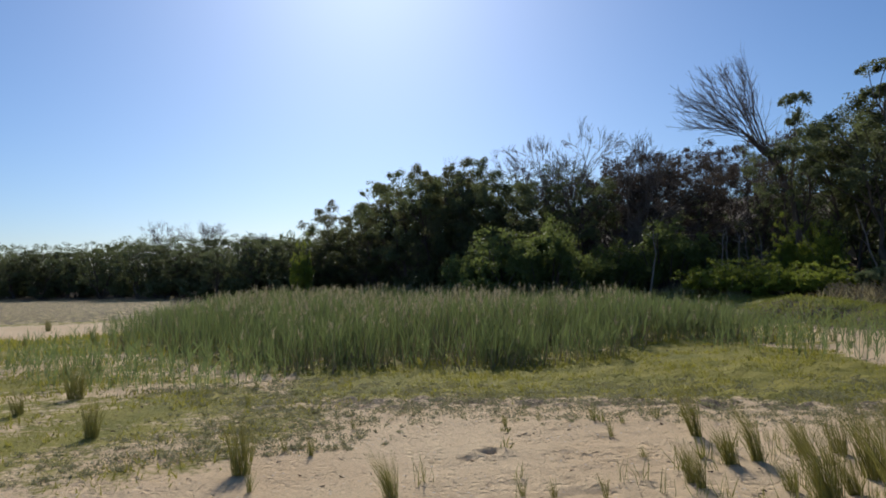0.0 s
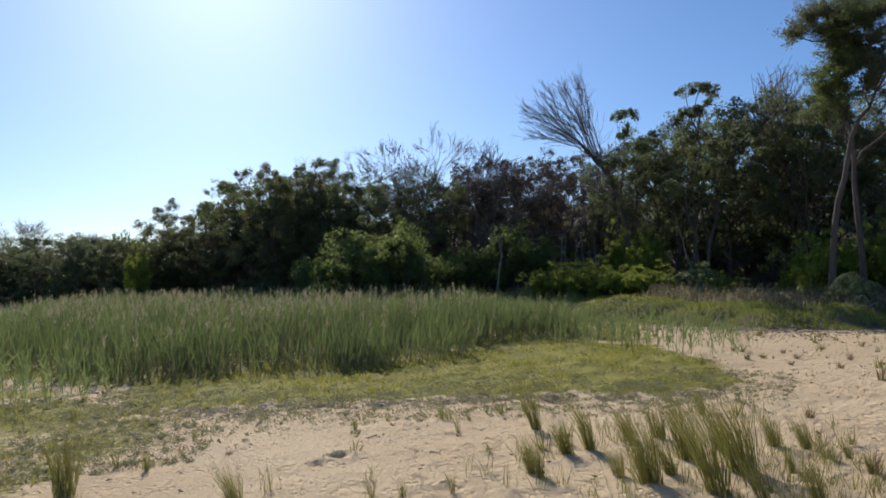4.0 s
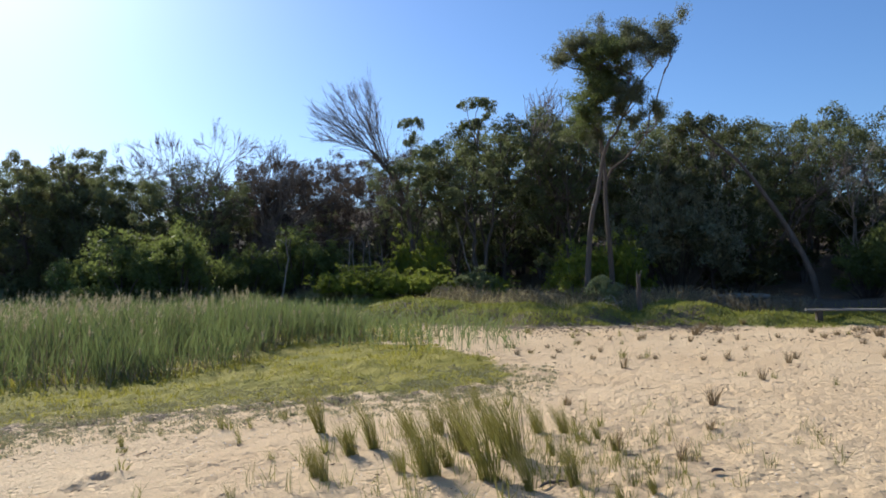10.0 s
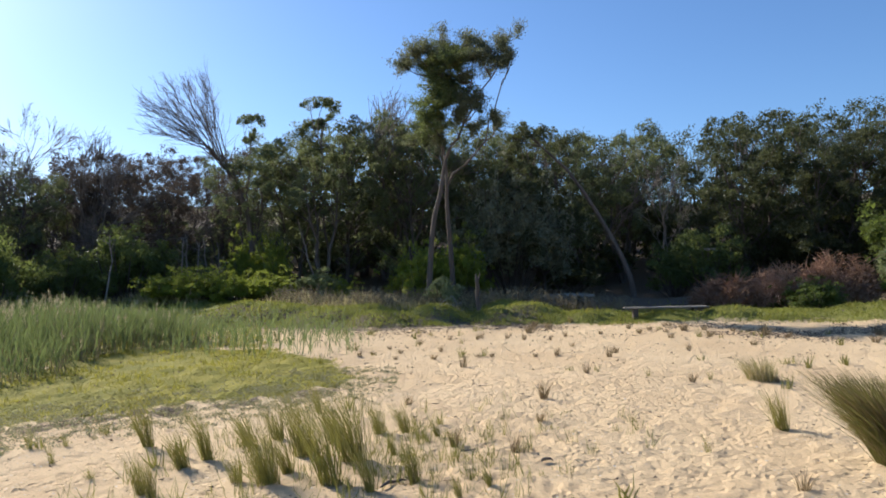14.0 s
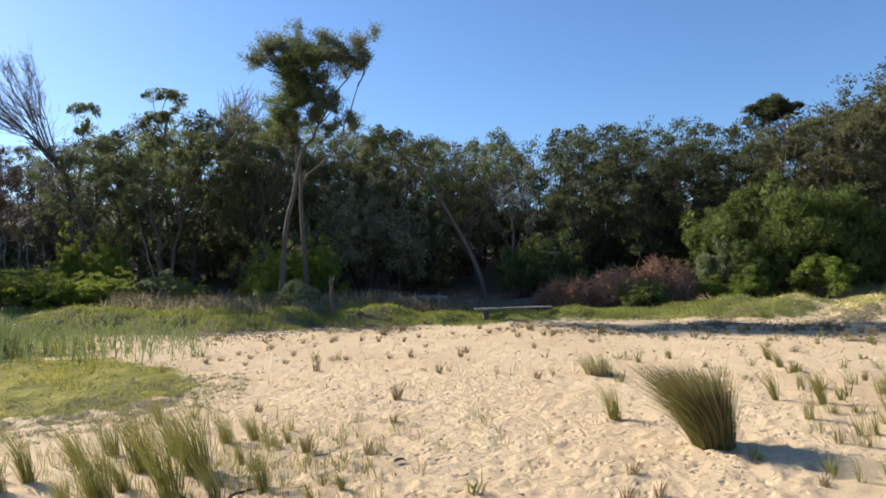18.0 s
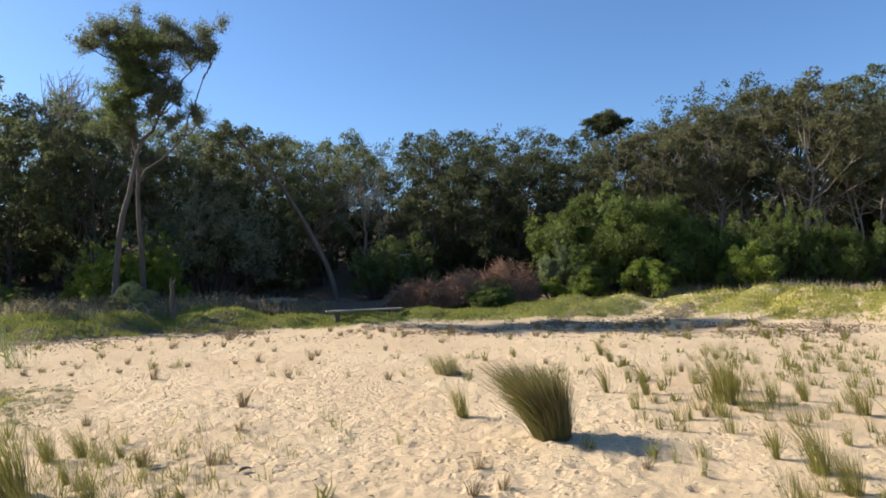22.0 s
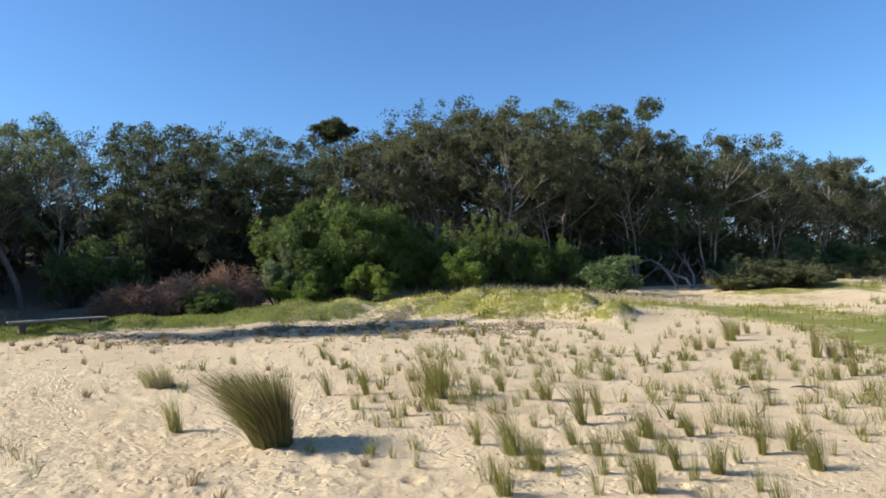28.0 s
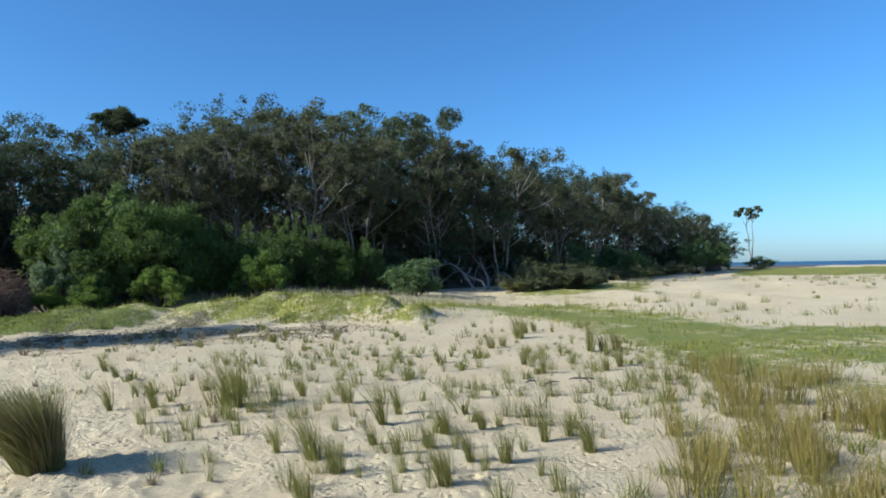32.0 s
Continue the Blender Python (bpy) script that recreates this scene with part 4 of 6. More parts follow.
def build_dead_tree():
    """A leafless tree whose fine twigs are all swept up to one side."""
    rng = np.random.default_rng(12)
    root = new("dead_tree")
    g = facing(root, 25.63, 31.5) - 0.1
    trunk = np.array([(0, 0, g), (0.01, 0, 3.0), (-0.14, 0, 4.3), (-0.5, 0, 5.34), (-0.99, 0, 6.24), (-1.36, 0, 6.76)])
    h = Heap()
    h.tube(trunk, np.linspace(0.15, 0.06, 6), 8)
    stem = part("trunk", h, M_STEM, root, smooth=True)
    for k in range(19):
        w = k / 18
        # tips lie along the rim of a fan
        a = radians(np.interp(w, [0, 1], [170, 74]))
        tip = np.array([-2.15 + 2.35 * math.cos(a) * (1.0 if w < 0.6 else 0.8), rng.normal() * 0.7, 7.45 + 2.7 * math.sin(a) * (0.85 + 0.15 * w)]) + rng.normal(size=3) * 0.12
        b = along(trunk, np.interp(w, [0, 0.7, 1], [0.98, 0.9, 0.72]))
        p = curve(b, tip, np.array([0.10, 0, 0.30]) * (1 - 1.3 * w) + rng.normal(size=3) * 0.14, 8, rng, 0.045)
        wood, fine = Heap(), Heap()
        wood.tube(p, np.linspace(0.027, 0.006, 8), 5)
        bough = part("bough", wood, M_STEM, root, smooth=True)
        main = (tip - b) / np.linalg.norm(tip - b)
        for _ in range(26):
            f = rng.uniform(0.3, 1.0)
            s0 = along(p, f)
            way = main + rng.normal(size=3) * (0.30, 0.35, 0.30) + (-0.05, 0, 0.12)
            L = rng.uniform(0.35, 1.0) * (1.15 - 0.5 * f)
            q = curve(s0, s0 + way * L, rng.normal(size=3) * 0.05, 5)
            fine.tube(q, np.linspace(0.008, 0.004, 5), 3)
            for _ in range(4):
                s1 = along(q, rng.uniform(0.3, 1.0))
                fine.tube(curve(s1, s1 + (way + rng.normal(size=3) * 0.35) * L * rng.uniform(0.25, 0.5), rng.normal(size=3) * 0.03, 3), (0.005, 0.0045, 0.003), 3)
        tagged(part("twigwork", fine, M_TWIGGY, bough, "fine bare grey twigs"), kind="stuff")
    # low bare side limbs
    for k in range(9):
        b = along(trunk, rng.uniform(0.35, 0.95))
        e = b + np.array([rng.normal() * 0.9 - 0.2, rng.normal() * 0.8, rng.uniform(0.3, 2.2)])
        wood = Heap()
        p = curve(b, e, rng.normal(size=3) * 0.15, 7, rng, 0.05)
        wood.tube(p, np.linspace(0.035, 0.007, 7), 5)
        fine = Heap()
        for _ in range(14):
            s0 = along(p, rng.uniform(0.3, 1))
            fine.tube(curve(s0, s0 + rng.normal(size=3) * 0.35 + (0, 0, 0.3), rng.normal(size=3) * 0.05, 4), np.linspace(0.010, 0.005, 4), 3)
        tagged(part("twigwork", fine, M_TWIGGY, part("bough", wood, M_STEM, root, smooth=True)), kind="stuff")
    tagged(root, "leafless grey dead tree with fine fanned twigs", "tree")


build_dead_tree()


def build_leaning_tree():
    rng = np.random.default_rng(14)
    root = new("leaning_tree")
    g = facing(root, -5.64, 27.6) - 0.1
    p = np.array([(0.04, 0, g), (-0.11, 0, 1.13), (-0.41, 0, 1.94), (-0.85, 0, 2.87), (-1.35, 0.1, 3.8), (-1.91, 0.2, 4.74), (-2.47, 0.3, 5.57), (-3.0, 0.3, 6.1), (-3.5, 0.4, 6.6), (-3.9, 0.4, 7.1)])
    h = Heap()
    h.tube(p, np.linspace(0.12, 0.03, 10), 9)
    part("trunk", h, M_STEM, root, "long bare leaning trunk", True)
    for u, z, r in ((-4.1, 7.25, 0.4), (-4.5, 6.9, 0.4)):
        wood, crown = Heap(), Heap()
        c = np.array([u, rng.normal() * 0.4, z])
        wood.tube(curve(p[8], c, (0, 0, -0.05), 5), np.linspace(0.03, 0.01, 5), 5)
        fine = Heap()
        spray(fine, crown, p[8], c, r, rng, 150, 0.085)
        bough = part("bough", wood, M_STEM, root, smooth=True)
        tagged(part("twigwork", fine, M_STEM, bough), kind="stuff")
        part("foliage", crown, M_DARK, bough)
    tagged(root, "leaning tree with a long bare trunk and small crown", "tree")


build_leaning_tree()


def at_polar(ob, az, d, turn=0.0, s=1.0, sz=None, label="", category="shrub", group=""):
    x, y, z = polar(az, d)
    ob.matrix_basis = place(x, y, turn, s, sz, 0.05)
    return tagged(ob, label, category, group)


# trees with a look of their own
at_polar(make_bare("dead_tree", 8, 9.6, (0.05, 0.0), 0.38, 6, M_TWIGGY, 0.10, 2), 44.7, 42, 0, 1.1, label="bare grey tree rising above the scrub", category="tree")
for k, (az, d, s) in enumerate(((43.1, 39.4, 1.12), (41.4, 39.4, 1.12), (39.4, 39.4, 1.15), (37.4, 38.4, 1.15), (67.55, 56.12, 0.8), (69.95, 58.2, 0.75), (76.17, 70.73, 1.0), (73.3, 70.73, 1.05), (-1.7, 34.19, 1.15), (14.94, 34.19, 1.3))):
    x, y, z = polar(az, d)
    plant(BARE, k, place(x, y, k, s), "thin leafless grey-brown trees of the wood's edge", "tree", "bare trees")
banksia = make_bush("banksia_tree", 61, 5.2, 5.6, 64, 330, 0.20, M_BANKSIA, droop=-0.1, up=0.5, wide=0.32)
at_polar(banksia, 4.18, 28.45, 0, 1, label="dense grey-green banksia with upright leafy shoots", category="tree")
lone = make_tree("lone_tree", 93, 10, 2.4, 0.93, 2, 8, 0.24, 380, M_PALE, M_TEA, (1.0, 0.5), 0.17, 0.72, flat=0.8)
at_polar(lone, -78.4, 110, 0, 0.9, 0.92, label="lone umbrella-crowned tree on two bare stems", category="tree")

domes = [make_tree("dome_tree", 97 + i, 10, 7.5, 0.16, 3, 33, 0.095, 1000, M_BARK, (M_TEA, M_OLIVE)[i], (0.3, 0), 0.15, 1.05, flat=0.8, core=0.5) for i in range(2)]
for k, (az, d, w, tall) in enumerate(((56.07, 39.41, 0.7, 7.0), (53.77, 39.41, 0.62, 7.9), (51.42, 39.41, 0.6, 8.2), (59.23, 42.54, 0.6, 6.3), (48.7, 37.85, 0.62, 6.2), (62, 46.72, 0.6, 5.9))):
    x, y, z = polar(az, d)
    plant(domes, k, place(x, y, k * 1.3, w, (tall - z) / 10), "dense round-headed tree behind the reeds", "tree", "round-headed trees")
umbrella = make_tree("slim_tree", 95, 10, 1.5, 0.93, 1, 9, 0.085, 1000, M_PALE, M_DARK, (-2.5, 0.0), 0.10, 1.0, flat=0.75)
at_polar(umbrella, -31.9, 37, radians(-30), 1, 0.86, label="slim leaning tree with a dense flat puff of leaves on top", category="tree")
pom = make_tree("slim_tree", 96, 10, 1.0, 0.93, 1, 5, 0.085, 420, M_BARK, M_TEA, (-0.3, 0.0), 0.09, 0.55)
for az, d, top, wide in ((19.3, 32, 9.75, 0.95), (25.2, 31.2, 8.75, 0.6)):
    x, y, z = polar(az, d)
    plant([pom], 0, place(x, y, az, wide, (top - z) / 10), "slim dark tree with a small round puff of leaves", "tree", "slim trees on the skyline")
x, y, z = polar(1.4, 29.4)
plant(KINDS["gum"], 1, place(x, y, 0.5, 0.52, (8.0 - z) / 10), "dark tree with a narrow pointed crown", "tree", "trees of the wood")

# shrubs before the wood: bearing, distance, width, height
BUSHES = {
    "wattle_bush": (M_WATTLE, 0.12, "bright feathery green wattle bush", [(-26.29, 27.93, 4.8, 4.3), (-30.44, 27.93, 4.8, 4.9), (-33.41, 28.45, 3.6, 4.0), (-44.78, 30.54, 2.5, 3.0), (-47.48, 30.85, 2.0, 2.7)]),
    "green_shrub": (M_WATTLE, 0.13, "leafy mid-green shrub on the grassy bank", [(-24.53, 27.41, 1.8, 2.1), (-26.68, 25.84, 1.7, 1.3), (-36.97, 28.45, 2.6, 2.6), (-38.94, 28.76, 2.4, 2.1), (-41.07, 29.49, 2.6, 2.8), (-42.82, 30.02, 2.4, 2.4), (-18.21, 23.33, 1.9, 0.95)]),
    "fresh_shrub": (M_FRESH, 0.11, "small rounded fresh green shrub before the wattle", [(-31.53, 25.74, 2.2, 1.6), (-26.39, 25.21, 1.6, 1.35), (-38.94, 26.88, 2.2, 1.9), (-23.86, 25.42, 1.3, 1.0)]),
    "round_shrub": (M_GREY, 0.11, "low rounded grey-green coastal shrub", [(9.8, 22.29, 1.35, 1.1), (20.09, 25.42, 1.8, 1.2), (-24.15, 26.47, 1.6, 2.3)]),
    "dome_shrub": (M_ROUND, 0.11, "dense green dome-shaped shrub by the sand path", [(-51.95, 30.54, 3.6, 1.95), (-49.64, 31.27, 2.0, 1.5), (-64.95, 48.81, 3.0, 2.9), (-67.63, 54.03, 3.4, 2.7), (-69.54, 57.16, 3.0, 2.2)]),
    "low_scrub": (M_LOWSCRUB, 0.10, "low straggling olive scrub on a grassy hummock", [(-60.54, 34.71, 2.6, 0.9), (-62.46, 35.76, 3.0, 1.35), (-64.37, 36.28, 3.2, 1.1), (-65.81, 37.85, 2.6, 0.9), (-67.24, 46.72, 4.2, 1.0), (-69.64, 51.94, 4, 0.9), (-72.03, 62.38, 5, 1.2), (-61.5, 41.5, 2.6, 1.5), (-63.8, 43.59, 3.0, 1.7)]),
    "light_shrub": (M_BRIGHT, 0.13, "light yellow-green shrub in the understorey", [(11.65, 25.63, 2.6, 2.0), (8.11, 25.84, 2.2, 2.0), (24.19, 29.6, 1.7, 2.3), (26.09, 29.81, 1.5, 2.0), (30.82, 28.55, 3.0, 1.2), (28.94, 27.51, 2.2, 1.0), (26.46, 26.88, 2.4, 1.1), (24.19, 25.84, 2.0, 0.9), (18.73, 25.42, 1.6, 0.8), (64.97, 44.63, 1.6, 3.0)]),
    "scrub": (M_SCRUB, 0.085, "rounded dark green scrub tree behind the reeds", [(47.73, 30.54, 5.2, 4.6), (44.32, 30.02, 4.2, 4.2), (50.73, 31.58, 3.6, 3.4), (34.94, 32.1, 3.8, 3.6), (33.04, 32.1, 2.6, 3.2), (39.39, 32.1, 3.4, 3.0), (-11.27, 27.93, 3.0, 3.4), (-8.8, 28.45, 2.6, 2.4), (-68.4, 55, 5, 3.0), (-78.9, 100, 4.2, 1.9), (-75.4, 78, 4.5, 4.2), (-74.2, 72, 4, 3.8)]),
}


def build_bushes():
    rng = np.random.default_rng(8)
    for name, (mat, leaf, label, spots) in BUSHES.items():
        leafy = name in ("scrub", "wattle_bush")
        protos = [make_bush(name, 100 + len(name) + i, 3.0, 3.0, 64 if name == "wattle_bush" else 36 if leafy else 24, 620 if name == "wattle_bush" else 420 if leafy else 460, leaf * (0.62 if name == "wattle_bush" else 0.8), mat, wide=0.5 if name != "wattle_bush" else 0.3, up=0.3 if name in ("green_shrub", "low_scrub", "light_shrub") else 0.0, core=0.18 if name == "wattle_bush" else 0.3 if leafy else 0.6) for i in range(2)]
        for k, (az, d, w, tall) in enumerate(spots):
            x, y, z = polar(az, d)
            plant(protos, k, place(x, y, rng.uniform(0, 6.28), w / 3.0, tall / 2.7, 0.06), label, "shrub", name.replace("_", " ") + "s")
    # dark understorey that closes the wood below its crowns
    # leaf tone goes by side: lighter left, darker right, standing in for light
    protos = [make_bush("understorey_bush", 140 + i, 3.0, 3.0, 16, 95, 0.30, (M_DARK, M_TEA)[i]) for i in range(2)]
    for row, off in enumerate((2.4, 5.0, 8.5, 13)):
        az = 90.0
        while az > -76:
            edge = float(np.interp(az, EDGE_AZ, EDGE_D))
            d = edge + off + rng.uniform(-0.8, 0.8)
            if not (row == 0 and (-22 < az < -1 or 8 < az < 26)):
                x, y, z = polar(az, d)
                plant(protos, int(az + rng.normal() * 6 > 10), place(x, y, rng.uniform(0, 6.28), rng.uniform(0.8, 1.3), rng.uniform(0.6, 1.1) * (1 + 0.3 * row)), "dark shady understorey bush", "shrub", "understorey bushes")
            az -= math.degrees((3.0 + 0.5 * row) * rng.uniform(0.7, 1.3) / d)


build_bushes()


# ---- reeds, sedges, turf ----
def scatter(n, points, rng, margin=0.0, keep=None):
    """Random places inside an outline."""
    p = np.array(points, float)
    got = []
    while sum(map(len, got)) < n:
        q = rng.uniform(p.min(0), p.max(0), (n * 2, 2))
        q = q[inside(q[:, 0], q[:, 1], points) > margin]
        if keep is not None:
            q = q[rng.random(len(q)) < keep(q[:, 0], q[:, 1])]
        got.append(q)
    q = np.concatenate(got)[:n]
    return np.column_stack([q, height(q[:, 0], q[:, 1])])


def build_reeds():
    rng = np.random.default_rng(21)
    root = new("reed_bed")
    tagged(root, "dense bed of green reeds with pale feathery plumes", "reeds", kind="stuff")

    def thick(x, y):
        e = inside(x, y, REEDS)
        d = np.hypot(x, y)
        return np.clip(0.15 + e / np.where(bearing(x, y) > 52, 2.8, 1.2), 0, 1) * np.where(d < 20, 1.0, 0.55) * (0.35 + 0.65 * smooth(-0.6, 0.3, ripple(1.3 * x, 1.3 * y)))

    base = scatter(14000, REEDS, rng, 0.0, thick)
    base = base[rng.random(len(base)) < 1 - 0.7 * smooth(34, 25, bearing(base[:, 0], base[:, 1]))]
    e = inside(base[:, 0], base[:, 1], REEDS)
    d = np.hypot(base[:, 0], base[:, 1])
    tail = smooth(33, 22, bearing(base[:, 0], base[:, 1]))
    tall = (0.58 + 0.46 * np.clip(e / 2.5, 0, 1)) * rng.uniform(0.7, 1.15, len(base)) * (1 - 0.55 * tail) * (0.94 + 0.13 * ripple(0.9 * base[:, 0], 0.9 * base[:, 1]))
    stems, plumes = Heap(), Heap()
    leanv = rng.normal(size=(len(base), 3)) * (0.10, 0.10, 0) * tall[:, None] + np.array([0.08, 0, 0]) * tall[:, None]
    tip = base + leanv + np.column_stack([0 * tall, 0 * tall, tall])
    old = rng.random(len(base)) < 0.4
    dead = Heap()
    dead.blades(base[old] - (0, 0, 0.03), tip[old] + rng.normal(size=(old.sum(), 3)) * (0.1, 0.1, 0.05), 0.016, rng.normal(size=(old.sum(), 3)) * 0.03, rng)
    dead.blades(base[old] + (0.03, 0, 0), base[old] + (tip[old] - base[old]) * 0.6 + rng.normal(size=(old.sum(), 3)) * 0.1, 0.016, rng.normal(size=(old.sum(), 3)) * 0.03, rng)
    tagged(part("dead_stems", dead, M_DEADREED, root), "dry straw-brown reed stems", kind="stuff")
    stems.blades(base - (0, 0, 0.03), tip, 0.011, rng.normal(size=base.shape) * 0.02, rng)
    for k in range(4):
        f = rng.uniform(0.12, 0.8, (len(base), 1))
        a = base + (tip - base) * f
        way = rng.normal(size=base.shape) * (0.32, 0.32, 0.1) + (0.08, 0, 0.95)
        L = (0.22 + 0.25 * rng.random(len(base)))[:, None]
        stems.blades(a, a + way * L, 0.013, np.column_stack([0 * d, 0 * d, 0.05 + 0 * d]), rng)
    pick = (rng.random(len(base)) < np.where(e > 2.0, 0.15, 0.03))
    for k in range(9):
        o = rng.normal(size=(pick.sum(), 3)) * (0.018, 0.018, 0.06)
        plumes.leaves(tip[pick] + o + (0.02, 0, 0.04), rng.normal(size=(pick.sum(), 3)) * 0.35 + (0.3, 0, 1), 0.13, 0.022, rng)
    tagged(part("reeds", stems, M_REED, root), "green reed stems and blades", kind="stuff")
    tagged(part("plumes", plumes, M_PLUME, root), "pale pinkish reed plumes", kind="stuff")


build_reeds()


def build_thin_reeds():
    """The reed bed thins out over bare ground towards the bank."""
    rng = np.random.default_rng(23)
    base = np.concatenate([scatter(560, [(-10, 13.2), (-4.6, 11.8), (-3.8, 13.5), (-6.5, 18.2), (-12, 19.5)], rng),
                           scatter(420, [(-9.4, 3.4), (-10.6, 4.8), (-14.5, 4.2), (-19, 2.8), (-17, 0.6), (-12, 1.4)], rng)])
    tall = rng.uniform(0.25, 0.75, len(base))
    tip = base + rng.normal(size=base.shape) * (0.08, 0.08, 0) + np.column_stack([0.05 * tall, 0 * tall, tall])
    h = Heap()
    h.blades(base - (0, 0, 0.02), tip, 0.012, rng.normal(size=base.shape) * 0.02, rng)
    for k in range(3):
        a = base + (tip - base) * rng.uniform(0.1, 0.8, (len(base), 1))
        h.blades(a, a + (rng.normal(size=base.shape) * (0.35, 0.35, 0.1) + (0, 0, 0.8)) * (tall * 0.4)[:, None], 0.016, rng.normal(size=base.shape) * 0.01, rng)
    tagged(new("sparse_reeds", h.mesh("sparse_reeds", M_REED)), "scattered short reeds over sand and litter", "reeds", kind="stuff")


build_thin_reeds()


def build_litter():
    """Dead leaves and twigs blown together along the bank's foot and thinly over the sand."""
    rng = np.random.default_rng(29)
    n = 15000
    a = np.concatenate([rng.uniform(-50, 34, 6000), rng.uniform(-90, 85, 3000), rng.uniform(-46, -10, 6000)])
    d = np.concatenate([np.interp(a[:6000], FOOT_AZ, FOOT_D) + rng.normal(-1.4, 1.1, 6000), np.sqrt(rng.uniform(16, 300, 3000)), rng.normal(17.4, 0.9, 6000)])
    x, y = -d * np.sin(np.radians(a)), d * np.cos(np.radians(a))
    keep = (ripple(1.6 * x, 1.6 * y) > -0.1) | ((np.arange(n) > 6000) & (np.arange(n) < 9000))
    x, y, d = x[keep], y[keep], d[keep]
    at = np.column_stack([x, y, height(x, y) + 0.012])
    h = Heap()
    way = rng.normal(size=at.shape) * (1, 1, 0.25)
    h.leaves(at, way, rng.uniform(0.02, 0.05, len(x)) * (1 + 0.05 * d), 0.012 + 0.0010 * d, rng)
    tw = at[::40]
    w2 = rng.normal(size=tw.shape) * (1, 1, 0.06)
    h.blades(tw, tw + w2 / np.linalg.norm(w2, axis=1)[:, None] * rng.uniform(0.08, 0.25, (len(tw), 1)), 0.010, rng.normal(size=tw.shape) * 0.02, rng)
    tagged(new("leaf_litter", h.mesh("leaf_litter", M_LITTER)), "brown dead leaves and twigs on the sand", "litter", kind="stuff")


M_LITTER = leaf_mat("dead_leaves", (0.10, 0.075, 0.055), (0.30, 0.23, 0.16), (0.1, 0.07, 0.04), 0.1, 0.8)
build_litter()


def tuft_mesh(name, seed, n, tall, w, spread, material, lean=(0.0, 0.0), wide=0.008, curl=0.10):
    rng = np.random.default_rng(seed)
    h = Heap()
    a = rng.uniform(0, 2 * np.pi, n)
    q = np.sqrt(rng.random(n)) * w
    base = np.column_stack([q * np.cos(a), q * np.sin(a), np.full(n, -0.02)])
    L = tall * (1 - 0.62 * rng.random(n) ** 1.4)
    out = np.column_stack([np.cos(a), np.sin(a), 0 * a]) * (spread * L * rng.uniform(0.1, 1.0, n))[:, None]
    tip = base + out + rng.normal(size=(n, 3)) * (0.10, 0.10, 0) * tall + np.column_stack([lean[0] * L, lean[1] * L, L])
    bend = -out * curl * 2 + np.column_stack([-0.16 * lean[0] * L, -0.16 * lean[1] * L, L * curl * 0.5])
    h.blades(base, tip, wide * rng.uniform(0.7, 1.3, n), bend, rng)
    return h.mesh(name, material)


GREEN_TUFTS = [tuft_mesh("sedge_tuft", 200 + i, 84 + 22 * i, 1.0, 0.07 + 0.024 * i, 0.12 + 0.035 * i, M_SEDGE, (-0.36, 0.0), 0.0095) for i in range(5)]
GOLD_TUFTS = [tuft_mesh("sedge_tuft", 220 + i, 64 + 12 * i, 1.0, 0.20 + 0.06 * i, 0.34, M_SEDGE_GOLD, (-0.18, 0.0), 0.014) for i in range(3)]
SMALL_TUFTS = [tuft_mesh("sedge_tuft", 260 + i, 26 + 8 * i, 1.0, 0.11, 0.30, M_SEDGE, (-0.2, 0.0), 0.014) for i in range(4)]
DRY_TUFTS = [tuft_mesh("sedge_tuft", 240 + i, 38, 1.0, 0.16, 0.42, M_SEDGE_DRY, (0.0, 0.0), 0.03) for i in range(3)]
